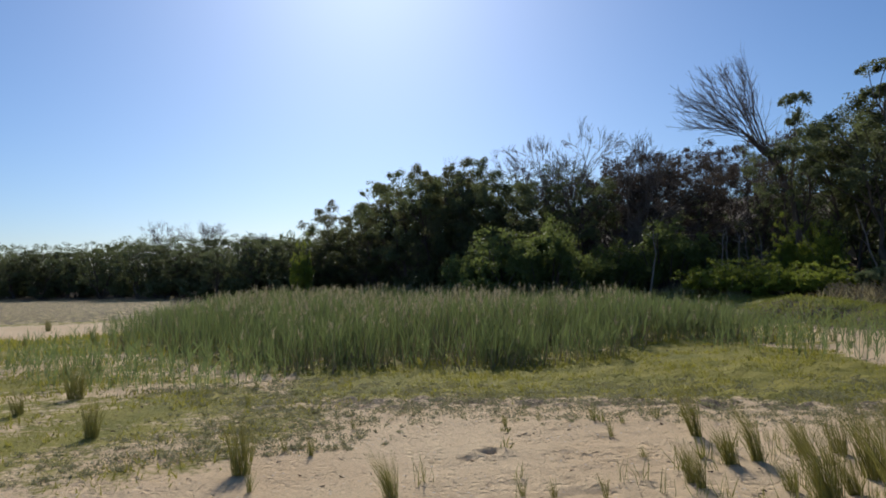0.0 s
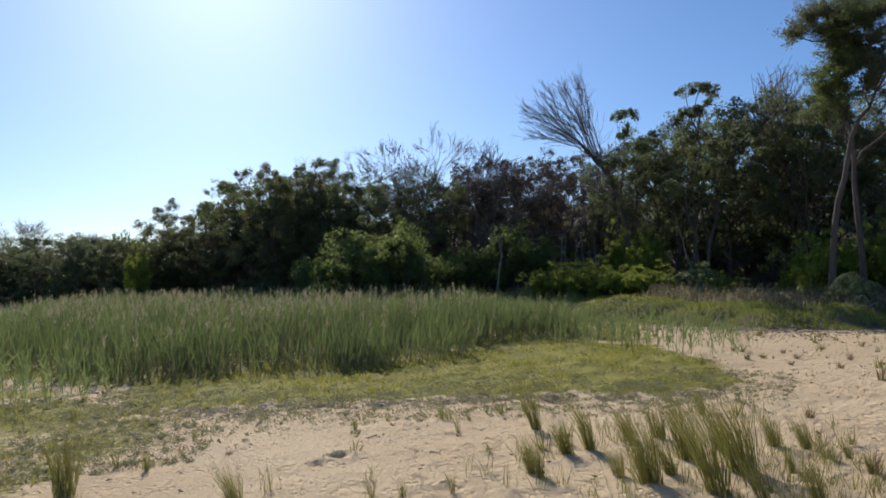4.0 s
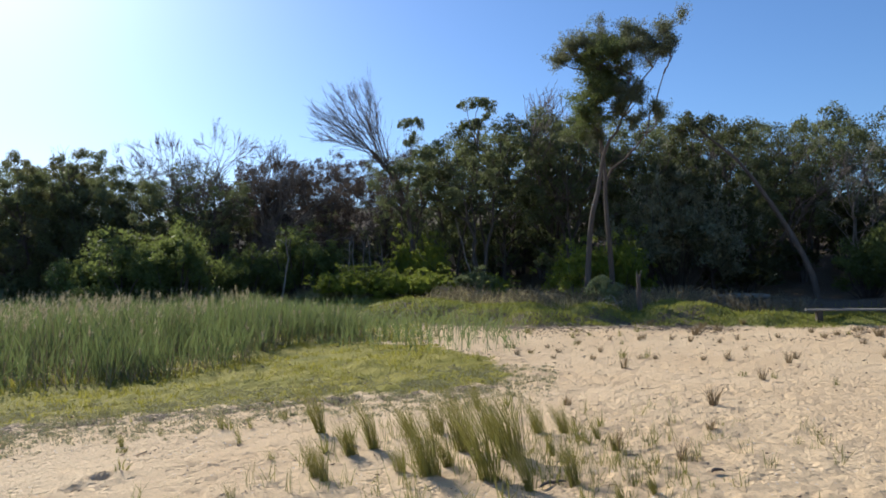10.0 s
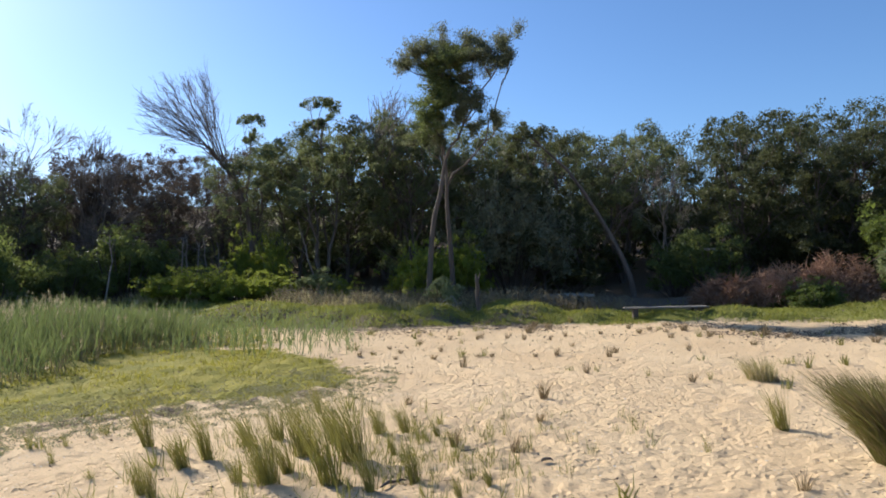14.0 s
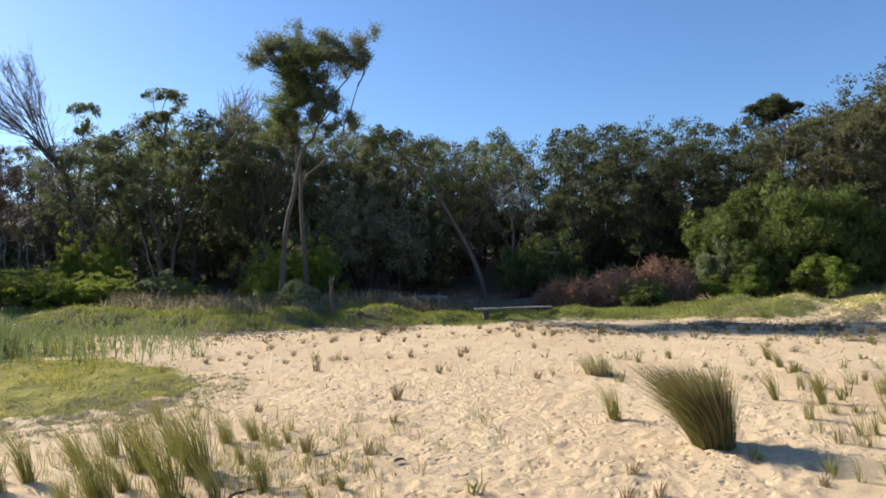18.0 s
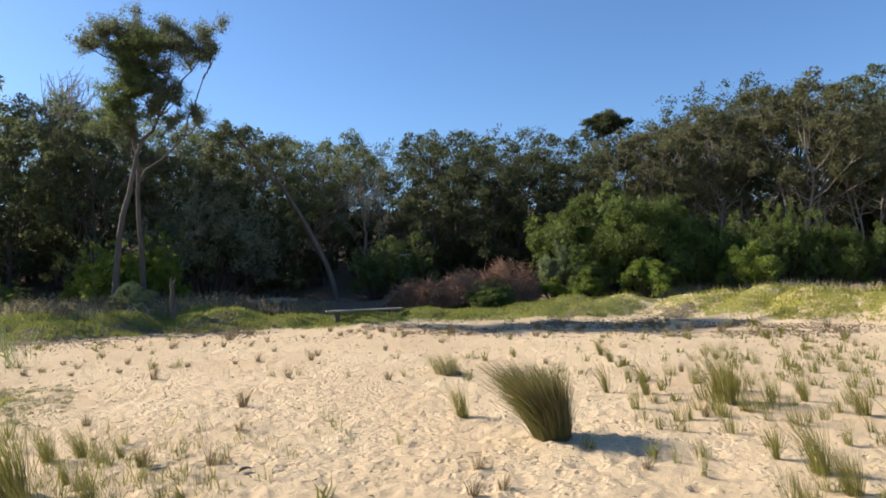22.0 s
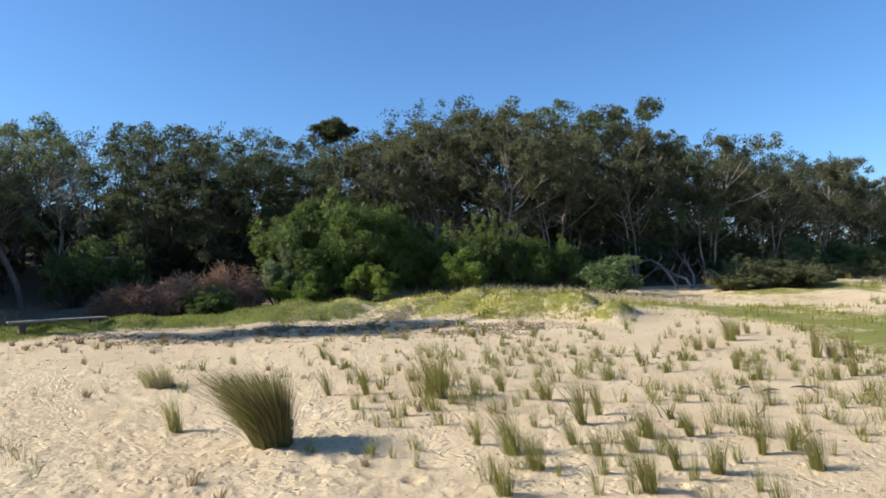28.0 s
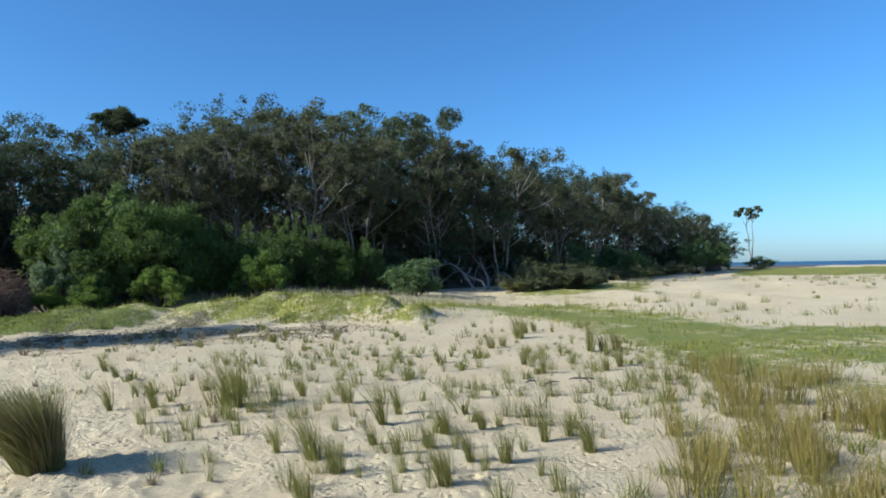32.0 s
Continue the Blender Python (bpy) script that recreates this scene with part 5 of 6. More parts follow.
TUFTS = {
    'right sand': [(5.85, 6.39, 0.32), (5.82, 5.59, 0.33), (5.27, 4.99, 0.21), (5.2, 4.5, 0.44), (5.67, 4.68, 0.34), (4.55, 4.04, 0.27), (3.95, 4.18, 0.44), (3.91, 4.58, 0.32), (3.81, 3.75, 0.31), (4.83, 6.13, 0.23), (4.73, 5.65, 0.26), (5.01, 5.42, 0.17), (4.77, 4.74, 0.2), (5.54, 7.24, 0.37), (7.71, 6.2, 0.23), (7.08, 5.1, 0.2), (7.14, 4.89, 0.2), (7.41, 4.83, 0.25), (7.29, 4.45, 0.22), (7.87, 6.07, 0.23), (8.56, 6.2, 0.24), (9.36, 6.88, 0.27), (9.07, 4.71, 0.35), (9.85, 5.49, 0.32), (6.3, 3.46, 0.21), (5.79, 3.5, 0.24), (5.6, 3.56, 0.27), (5.24, 3.75, 0.3), (4.76, 3.57, 0.28), (4.86, 3.36, 0.21), (4.45, 3.68, 0.27)],
    'right sand near': [(4.34, 3.37, 0.19), (4.1, 3.34, 0.25), (4.62, 3.04, 0.32), (4.48, 2.81, 0.22), (4.78, 2.81, 0.29), (5.12, 2.84, 0.24), (5.54, 2.85, 0.36), (4.62, 2.41, 0.24), (5.83, 2.76, 0.26), (5.43, 2.37, 0.38), (5.89, 2.45, 0.19), (6.6, 2.97, 0.25), (7.86, 3.17, 0.24), (9.77, 4.03, 0.3), (9.01, 4.12, 0.17), (10.27, 4.82, 0.26), (3.22, 3.48, 0.31), (3.7, 3.06, 0.26), (4, 2.85, 0.35), (3.91, 2.91, 0.26), (3.83, 3.55, 0.18), (7.7, 4.26, 0.15)],
    'right sand far': [(13.3, 7.55, 0.52), (14.28, 7.96, 0.37), (14.75, 7.97, 0.29), (11.51, 7.17, 0.31), (11.94, 7.16, 0.28), (11.81, 7.62, 0.24), (13.59, 9.17, 0.23), (14.72, 7.46, 0.23), (12.12, 5.33, 0.68), (12.31, 5.15, 0.38), (12.49, 4.96, 0.46), (10.31, 4.02, 0.38), (13.11, 6.2, 0.25), (11.65, 5.74, 0.22), (9.55, 7.93, 0.25), (10.26, 7.92, 0.15), (10.85, 8.07, 0.15), (12.16, 8.48, 0.17), (8.54, 9.05, 0.21), (8.65, 9.57, 0.15), (6.49, 7.82, 0.17), (8.79, 8.57, 0.14), (8.75, 7.72, 0.13), (8.95, 8.15, 0.14)],
    'middle sand': [(2.01, 6.98, 0.34), (1.16, 6.04, 0.18), (4.09, 7.7, 0.4), (4.45, 7.37, 0.35), (3.83, 6.58, 0.26), (4.08, 5.98, 0.25), (4.29, 6.01, 0.21), (4.95, 6.56, 0.57), (4.45, 5.91, 0.21), (3.12, 4.74, 0.2), (3.13, 4.42, 0.22), (2.83, 4.7, 0.13), (1.63, 4.64, 0.17), (1.39, 4.6, 0.14), (1.6, 5.13, 0.16), (2, 10.08, 0.18), (1.73, 9.93, 0.17), (1.2, 10.39, 0.18), (2.31, 13.55, 0.16), (2.87, 10.1, 0.12), (3.58, 5.73, 0.24), (3.95, 6, 0.17), (4.86, 8.53, 0.23), (7.06, 9.38, 0.2), (5.91, 8.45, 0.18), (5.87, 8.77, 0.18), (5.61, 10.72, 0.35), (5.39, 9.97, 0.32), (4.42, 10.37, 0.19), (6.42, 11.38, 0.19)],
    'tall clump': [(-3.9, 5.9, 0.55), (-3.18, 5.27, 0.32), (-3.1, 5.54, 0.44), (-2.97, 6.05, 0.32), (-2.25, 4.91, 0.52), (-1.77, 4.97, 0.69), (-2.28, 5.7, 0.48), (-1.79, 5.58, 0.56), (-1.8, 6.46, 0.32), (-1.14, 5.05, 0.32), (-1.42, 4.82, 0.35), (-2.79, 7.47, 0.34), (-0.57, 5.01, 0.18), (-0.75, 4.73, 0.17), (-2.95, 4.5, 0.28), (-2.53, 4.95, 0.24), (-2.22, 5.2, 0.29), (-2.12, 6.11, 0.39), (-1.49, 5.79, 0.21), (-1.58, 6.59, 0.26), (-2.77, 6.28, 0.3), (-1.22, 6.41, 0.17), (-1, 6.04, 0.16)],
    'left sand': [(-10.69, 1.6, 0.55), (-7.89, 1.33, 0.41), (-5.63, 2.07, 0.42), (-5.12, 1.95, 0.19), (-4.28, 2.68, 0.29), (-6.48, 3.6, 0.16), (-5.49, 5.35, 0.16), (-5.51, 4.88, 0.16), (-4.51, 5.39, 0.18), (-4.79, 5.92, 0.16), (-3.08, 4.58, 0.29), (-5.09, 5.8, 0.17), (-3.56, 3.6, 0.15), (-3.7, 3.43, 0.13), (-14.27, 1.95, 0.37), (-14.5, 2.57, 0.31), (-21.14, 1.94, 0.36), (-27.86, 3.26, 0.47), (-17.74, 3.65, 0.34), (-19.95, 3.43, 0.43), (-9.75, 0.85, 0.29), (-6.08, 2.66, 0.17), (-5.82, 2.79, 0.2), (-9.74, 3.82, 0.22), (-8.46, 3.22, 0.19), (-3.3, 3.86, 0.18), (-3.77, 4.91, 0.13)],
    'small dark': [(-1.68, 11.23, 0.32), (-1.84, 7.89, 0.19), (-0.27, 8.38, 0.29), (0.32, 10.64, 0.24), (0.79, 12.63, 0.29), (0.93, 13.09, 0.19), (-2.43, 13.33, 0.19), (-2.36, 12.24, 0.14), (-3.82, 12.4, 0.16), (-4.37, 13.42, 0.16), (-1.34, 12.65, 0.13), (-1.28, 15.52, 0.16), (-0.89, 15.3, 0.19), (-0.54, 12.66, 0.14), (-0.16, 12.77, 0.22), (-0.46, 5.99, 0.21), (-0.27, 7.08, 0.16), (-1, 6.07, 0.22), (-0.32, 15.14, 0.17), (0.01, 15.93, 0.18), (0.84, 16.57, 0.15), (-1.93, 15.27, 0.18), (-3.04, 14.25, 0.15), (-3.66, 12.76, 0.11), (-3.07, 12.18, 0.11), (-3.17, 13.01, 0.11), (-1.61, 12.54, 0.11), (-3.5, 13.44, 0.12), (-2.53, 15.05, 0.14), (0.14, 14.08, 0.12)],
}


def stand_tuft(meshes, x, y, tall, label, group, rng, thick=1.0, name="sedge_tuft"):
    ob = new(name, meshes[int(rng.integers(0, len(meshes)))])
    t = tall * rng.uniform(1.05, 1.3)
    ob.matrix_basis = place(x, y, rng.uniform(-0.5, 0.5), max(0.20, t) * thick, t, 0.01)
    return tagged(ob, label, "grass tuft", group)


def build_tufts():
    rng = np.random.default_rng(31)
    for zone, spots in TUFTS.items():
        for x, y, t in spots:
            if zone == "small dark" or (zone == "middle sand" and t < 0.24 and rng.random() < 0.5):
                stand_tuft(DRY_TUFTS, x, y, t * 0.8, "small dry brownish sedge tuft on sand", "sedge tufts on the sand", rng, 1.1)
            elif zone == "tall clump":
                stand_tuft(GREEN_TUFTS, x, y, t, "tall green sedge tuft rooted in sand", "sedge tufts on the sand", rng)
            else:
                stand_tuft(GREEN_TUFTS if t > 0.26 else SMALL_TUFTS, x, y, t, "thin upright green sedge tuft on pale sand", "sedge tufts on the sand", rng)
    # the golden stand
    n = 0
    while n < 108:
        a, d = rng.uniform(-94, -64), rng.uniform(4.4, 11.0)
        x, y, z = polar(a, d)
        want = smooth(-68, -86, a) * smooth(11.2, 9.6, d) * smooth(-0.9, 0.4, ripple(1.2 * x, 1.6 * y))
        if rng.random() < want:
            stand_tuft(GOLD_TUFTS, x, y, rng.uniform(0.16, 0.46), "yellow-brown sedge tuft in a thick stand", "golden sedge tufts", rng, 0.95)
            n += 1


build_tufts()


def build_hollow_tufts():
    """Low dry clumps that catch the litter before the bank."""
    rng = np.random.default_rng(37)
    for _ in range(46):
        x, y, z = polar(rng.uniform(-46, 8), rng.normal(17.4, 1.1))
        stand_tuft(DRY_TUFTS, x, y, rng.uniform(0.12, 0.26), "low dry brownish sedge clump among leaf litter", "dry clumps before the bank", rng, 1.7, "dry_clump")


build_hollow_tufts()


def build_tussock(x, y, tall, w, n, label, seed, lean, mats, spread):
    root = new("sedge_tussock")
    root.matrix_basis = place(x, y, 0, 1, 1, -0.01)
    for k, (name, m, share) in enumerate(mats):
        tagged(part(name, tuft_mesh(name, seed + k, int(n * share), tall, w, spread, m, lean, 0.006, 0.14), m, root), kind="stuff")
    tagged(root, label, "tussock")


build_tussock(2.51, 5.75, 0.73, 0.165, 3200, "large dense leaning sedge tussock on a sand mound", 300, (-0.42, 0.0), (("green_foliage", M_TUSSOCK, 0.75), ("dry_foliage", M_SEDGE_DRY, 0.25)), 0.42)
build_tussock(2.71, 10.21, 0.36, 0.20, 420, "small dry straw-coloured sedge tussock", 310, (-0.30, 0.0), (("green_foliage", M_SEDGE, 0.35), ("dry_foliage", M_STRAW, 0.65)), 0.6)


def build_turf():
    rng = np.random.default_rng(41)
    n = 420000
    a = rng.uniform(-92, 92, n)
    d = np.sqrt(rng.uniform(3.5 ** 2, 27 ** 2, n))
    x, y = -d * np.sin(np.radians(a)), d * np.cos(np.radians(a))
    g, l, lush = covers(x, y)
    rough = smooth(-0.5, 0.5, ripple(2.3 * x, 2.3 * y) + 0.8 * ripple(7 * x, 7 * y))
    keep = rng.random(n) < np.clip(g * 1.9 - 0.55, 0, 1) * rough * (1 - 0.9 * np.clip(lush * 2, 0, 1) * (d > 15))
    x, y, d = x[keep], y[keep], d[keep]
    z = height(x, y)
    base = np.column_stack([x, y, z - 0.01])
    tall = rng.uniform(0.02, 0.085, len(x)) * (1 + 0.9 * (d > 17))
    tip = base + rng.normal(size=base.shape) * (0.03, 0.03, 0) + np.column_stack([0 * x, 0 * x, tall])
    h = Heap()
    h.leaves((base + tip) / 2, tip - base, tall * 1.4, 0.010 + 0.0012 * d, rng)
    tagged(new("turf", h.mesh("turf", M_TURF)), "short yellow-green turf and creeping mat plants", "grass", kind="stuff")
    # rounded cushions of lusher turf on the bank
    n = 130000
    a = rng.uniform(-58, 38, n)
    off = rng.uniform(-1.0, 4.6, n)
    d = np.interp(a, FOOT_AZ, FOOT_D) + off
    x, y = -d * np.sin(np.radians(a)), d * np.cos(np.radians(a))
    hump = (off > -0.3) * smooth(-0.5, 0.6, ripple(1.7 * x, 1.7 * y) + 0.4 * ripple(4 * x, 4 * y))
    thick = np.interp(a, [-50, -40, -30, -20, 0, 6, 20, 30], [0.12, 0.18, 0.2, 0.5, 1.0, 0.8, 0.7, 0.7])
    keep = rng.random(n) < np.maximum(hump * thick, 0.9 * smooth(0.0, 0.06, mounds(x, y)) * (0.07 + 0.93 * smooth(-30, -22, a)))
    x, y, hump = x[keep], y[keep], hump[keep]
    base = np.column_stack([x, y, height(x, y) - 0.01 + 0.05 * hump * rng.random(len(x))])
    tall = rng.uniform(0.03, 0.10, len(x))
    tip = base + rng.normal(size=base.shape) * (0.06, 0.06, 0) + np.column_stack([0 * x, 0 * x, tall])
    h = Heap()
    h.leaves((base + tip) / 2, tip - base, tall * 1.5, 0.02, rng)
    tagged(new("bank_turf", h.mesh("bank_turf", M_LUSH)), "thick cushions of green turf over the bank", "grass", kind="stuff")
    # little creeping plants dotted over the sand at the mat's seaward edge
    h = Heap()
    n = 6000
    a = rng.uniform(14, 88, n)
    d = rng.uniform(6.5, 11.5, n)
    x, y = -d * np.sin(np.radians(a)), d * np.cos(np.radians(a))
    e = np.maximum(inside(x, y, MAT), inside(x, y, LEFT_GREEN) - 0.3)
    keep = rng.random(n) < smooth(-1.3, -0.2, e) * (1 - smooth(0.6, 2.2, e))
    for px, py in zip(x[keep], y[keep]):
        k = int(rng.integers(10, 26))
        r = rng.uniform(0.015, 0.055)
        at = np.column_stack([px + rng.normal(size=k) * r, py + rng.normal(size=k) * r, np.zeros(k)])
        at[:, 2] = height(at[:, 0], at[:, 1]) + rng.uniform(0.0, 0.03, k)
        h.leaves(at, rng.normal(size=(k, 3)) + (0, 0, 0.8), 0.026, 0.016, rng)
    tagged(new("mat_plants", h.mesh("mat_plants", M_MATPLANT)), "low grey-green plants creeping over sand", "plants", kind="stuff")
    # taller pale grass along the bank and at the wood's foot
    n = 30000
    a = rng.uniform(-60, 40, n)
    off = rng.uniform(1.5, 8.0, n)
    d = np.interp(a, FOOT_AZ, FOOT_D) + off
    x, y = -d * np.sin(np.radians(a)), d * np.cos(np.radians(a))
    keep = (ripple(0.9 * x, 0.9 * y) > -0.35) & (d < np.interp(a, EDGE_AZ, EDGE_D) + 1.5) & (off > np.interp(a, [-60, -34, -28, -18, -8, 0, 3, 6], [5.5, 5.5, 4, 6.0, 9.0, 9.0, 5.0, 2.5]))
    x, y = x[keep], y[keep]
    base = np.column_stack([x, y, height(x, y) - 0.02])
    tall = rng.uniform(0.10, 0.42, len(x))
    tip = base + rng.normal(size=base.shape) * (0.12, 0.12, 0) + np.column_stack([0 * x, 0 * x, tall])
    h = Heap()
    h.blades(base, tip, 0.018, rng.normal(size=base.shape) * 0.03, rng)
    tagged(new("bank_grass", h.mesh("bank_grass", M_STRAW)), "rank straw-coloured grass along the bank", "grass", kind="stuff")
    # dead bracken stalks standing in the shade at the wood's foot
    n = 1900
    a = rng.uniform(-5, 24, n)
    d = np.interp(a, FOOT_AZ, FOOT_D) + rng.uniform(2.4, 5.0, n)
    x, y = -d * np.sin(np.radians(a)), d * np.cos(np.radians(a))
    keep = ripple(1.9 * x, 1.9 * y) > -0.5
    x, y = x[keep], y[keep]
    base = np.column_stack([x, y, height(x, y) - 0.02])
    tall = rng.uniform(0.2, 0.62, len(x))
    tip = base + rng.normal(size=base.shape) * (0.16, 0.16, 0) + np.column_stack([0 * x, 0 * x, tall])
    h = Heap()
    h.blades(base, tip, 0.016, rng.normal(size=base.shape) * 0.04, rng)
    for k in range(4):
        o = base + (tip - base) * rng.uniform(0.6, 1.0, (len(x), 1))
        h.leaves(o, rng.normal(size=base.shape) * (1, 1, 0.5), 0.12, 0.03, rng)
    tagged(new("bracken_stalks", h.mesh("bracken_stalks", M_DEADREED)), "dry brown bracken stalks along the wood's foot", "bracken", kind="stuff")
    # far small sedges, too many to count
    h = Heap()
    n = 730
    a = np.concatenate([rng.uniform(-92, -28, 430), rng.uniform(-28, 60, 300)])
    d = np.sqrt(rng.uniform(5.0 ** 2, 19 ** 2, n))
    far = rng.random(n) < 0.25
    d = np.where(far & (a < -60), rng.uniform(19, 60, n), d)
    x, y = -d * np.sin(np.radians(a)), d * np.cos(np.radians(a))
    g, l, lush = covers(x, y)
    want = np.where(a < -28, 0.9, np.where(a < 12, 0.25, 0.45)) * (g < 0.5) * (inside(x, y, REEDS) < -0.3)
    for px, py, pd in zip(*(v[rng.random(n) < want] for v in (x, y, d))):
        k = int(rng.integers(8, 20))
        t = rng.uniform(0.08, 0.24)
        b = np.column_stack([px + rng.normal(size=k) * 0.03, py + rng.normal(size=k) * 0.03, np.zeros(k)])
        b[:, 2] = height(b[:, 0], b[:, 1]) - 0.01
        top = b + rng.normal(size=(k, 3)) * (0.25 * t, 0.25 * t, 0) + np.column_stack([0 * b[:, 0], 0 * b[:, 0], t * rng.uniform(0.5, 1.1, k)])
        h.blades(b, top, 0.005 + 0.0006 * pd, rng.normal(size=(k, 3)) * 0.01, rng)
    # young tufts between the counted ones on the open sand
    n = 0
    while n < 160:
        a, d = rng.uniform(-76, -27), math.sqrt(rng.uniform(17, 170))
        px, py, pz = polar(a, d)
        if rng.random() > smooth(-26, -44, a) * (0.35 + 0.65 * smooth(-0.5, 0.5, ripple(0.9 * px, 0.9 * py))):
            continue
        n += 1
        k = int(rng.integers(26, 60))
        t = rng.uniform(0.14, 0.34)
        b = np.column_stack([px + rng.normal(size=k) * 0.035, py + rng.normal(size=k) * 0.035, np.full(k, pz - 0.01)])
        L = t * (1 - 0.6 * rng.random(k) ** 1.4)
        top = b + (b - (px, py, pz - 0.01)) * 0.8 + rng.normal(size=(k, 3)) * (0.10 * t, 0.10 * t, 0) + np.column_stack([-0.22 * L, 0 * L, L])
        h.blades(b, top, 0.0045, np.column_stack([0.03 * L, 0 * L, 0.03 * L]), rng)
    # the thick growth between the tall tufts
    for _ in range(110):
        px, py = rng.normal(-2.05, 0.75), rng.normal(5.4, 0.95)
        k = int(rng.integers(6, 16))
        t = rng.uniform(0.10, 0.28)
        b = np.column_stack([px + rng.normal(size=k) * 0.04, py + rng.normal(size=k) * 0.04, np.zeros(k)])
        b[:, 2] = height(b[:, 0], b[:, 1]) - 0.01
        top = b + rng.normal(size=(k, 3)) * (0.22 * t, 0.22 * t, 0) + np.column_stack([0 * b[:, 0], 0 * b[:, 0], t * rng.uniform(0.5, 1.1, k)])
        h.blades(b, top, 0.006, rng.normal(size=(k, 3)) * 0.01, rng)
    for _ in range(120):
        px, py = rng.normal(-0.9, 0.7), rng.normal(5.7, 0.9)
        k = int(rng.integers(5, 12))
        t = rng.uniform(0.07, 0.2)
        b = np.column_stack([px + rng.normal(size=k) * 0.03, py + rng.normal(size=k) * 0.03, np.zeros(k)])
        b[:, 2] = height(b[:, 0], b[:, 1]) - 0.01
        top = b + rng.normal(size=(k, 3)) * (0.22 * t, 0.22 * t, 0) + np.column_stack([0 * b[:, 0], 0 * b[:, 0], t * rng.uniform(0.5, 1.1, k)])
        h.blades(b, top, 0.006, rng.normal(size=(k, 3)) * 0.01, rng)
    # green shoots that grow up between the golden tufts
    for _ in range(420):
        a = rng.uniform(-94, -64)
        px, py, pz = polar(a, rng.uniform(4.6, 11.5))
        if rng.random() > smooth(-64, -80, a):
            continue
        k = int(rng.integers(8, 18))
        t = rng.uniform(0.08, 0.26)
        b = np.column_stack([px + rng.normal(size=k) * 0.07, py + rng.normal(size=k) * 0.07, np.full(k, pz - 0.01)])
        top = b + rng.normal(size=(k, 3)) * (0.35 * t, 0.35 * t, 0) + np.column_stack([0 * b[:, 0], 0 * b[:, 0], t * rng.uniform(0.5, 1.1, k)])
        h.blades(b, top, 0.008, rng.normal(size=(k, 3)) * 0.01, rng)
    for _ in range(150):
        px, py, pz = polar(rng.uniform(-92, -58), rng.uniform(21, 62))
        k = int(rng.integers(12, 26))
        t = rng.uniform(0.12, 0.46)
        b = np.column_stack([px + rng.normal(size=k) * 0.10, py + rng.normal(size=k) * 0.10, np.full(k, pz - 0.01)])
        top = b + rng.normal(size=(k, 3)) * (0.3 * t, 0.3 * t, 0) + np.column_stack([0 * b[:, 0], 0 * b[:, 0], t * rng.uniform(0.5, 1.1, k)])
        h.blades(b, top, 0.018, rng.normal(size=(k, 3)) * 0.01, rng)
    tagged(new("small_sedges", h.mesh("small_sedges", M_SEDGE)), "many thin young sedge shoots in the sand", "grass", kind="stuff")


build_turf()


# ---- bench, posts, dead wood ----
def box(bm, x0, y0, z0, x1, y1, z1, bevel=0.008):
    got = bmesh.ops.create_cube(bm, size=1.0)
    bmesh.ops.scale(bm, vec=(x1 - x0, y1 - y0, z1 - z0), verts=got["verts"])
    bmesh.ops.translate(bm, vec=((x0 + x1) / 2, (y0 + y1) / 2, (z0 + z1) / 2), verts=got["verts"])
    if bevel:
        bmesh.ops.bevel(bm, geom=list({e for v in got["verts"] for e in v.link_edges}), offset=bevel, segments=1, affect="EDGES")


def build_bench():
    root = new("plank_bench")
    x, y = 2.83, 20
    root.matrix_basis = Matrix.Translation((x, y, 0.015)) @ Matrix.Rotation(radians(6), 4, "Z")
    bm = bmesh.new()
    box(bm, -1.15, -0.15, 0.36, 1.15, 0.15, 0.405)
    bm_part("seat", bm, M_PLANK, root, "weathered grey seat plank")
    for sx in (-0.85, 0.80):
        bm = bmesh.new()
        box(bm, sx - 0.07, -0.11, -0.05, sx + 0.07, 0.11, 0.358)
        bm_part("leg", bm, M_BARK, root)
    tagged(root, "low weathered plank bench on two short posts", "bench")


build_bench()


def build_post():
    x, y = -2.55, 20.52
    h = Heap()
    p = np.array([(0, 0, -0.15), (0.02, 0, 0.2), (-0.02, 0.01, 0.5), (0.0, 0, 0.8), (-0.03, 0, 1.05), (-0.05, 0.01, 1.2)])
    h.tube(p, [0.11, 0.075, 0.065, 0.06, 0.05, 0.012], 7)
    h.tube([(0.0, 0, 0.95), (0.06, 0.02, 1.1), (0.09, 0.02, 1.26)], [0.035, 0.022, 0.006], 5)
    ob = part("stump", h, M_STEM, smooth=True)
    ob.matrix_basis = place(x, y, 0.4, 1, 1, 0.0)
    tagged(ob, "thin broken grey stump standing in the bank grass", "stump")


build_post()


M_LIMB = solid_mat("grey_fallen_wood", (0.12, 0.10, 0.085), (0.32, 0.28, 0.24), 10, stretch=(1, 1, 0.25))


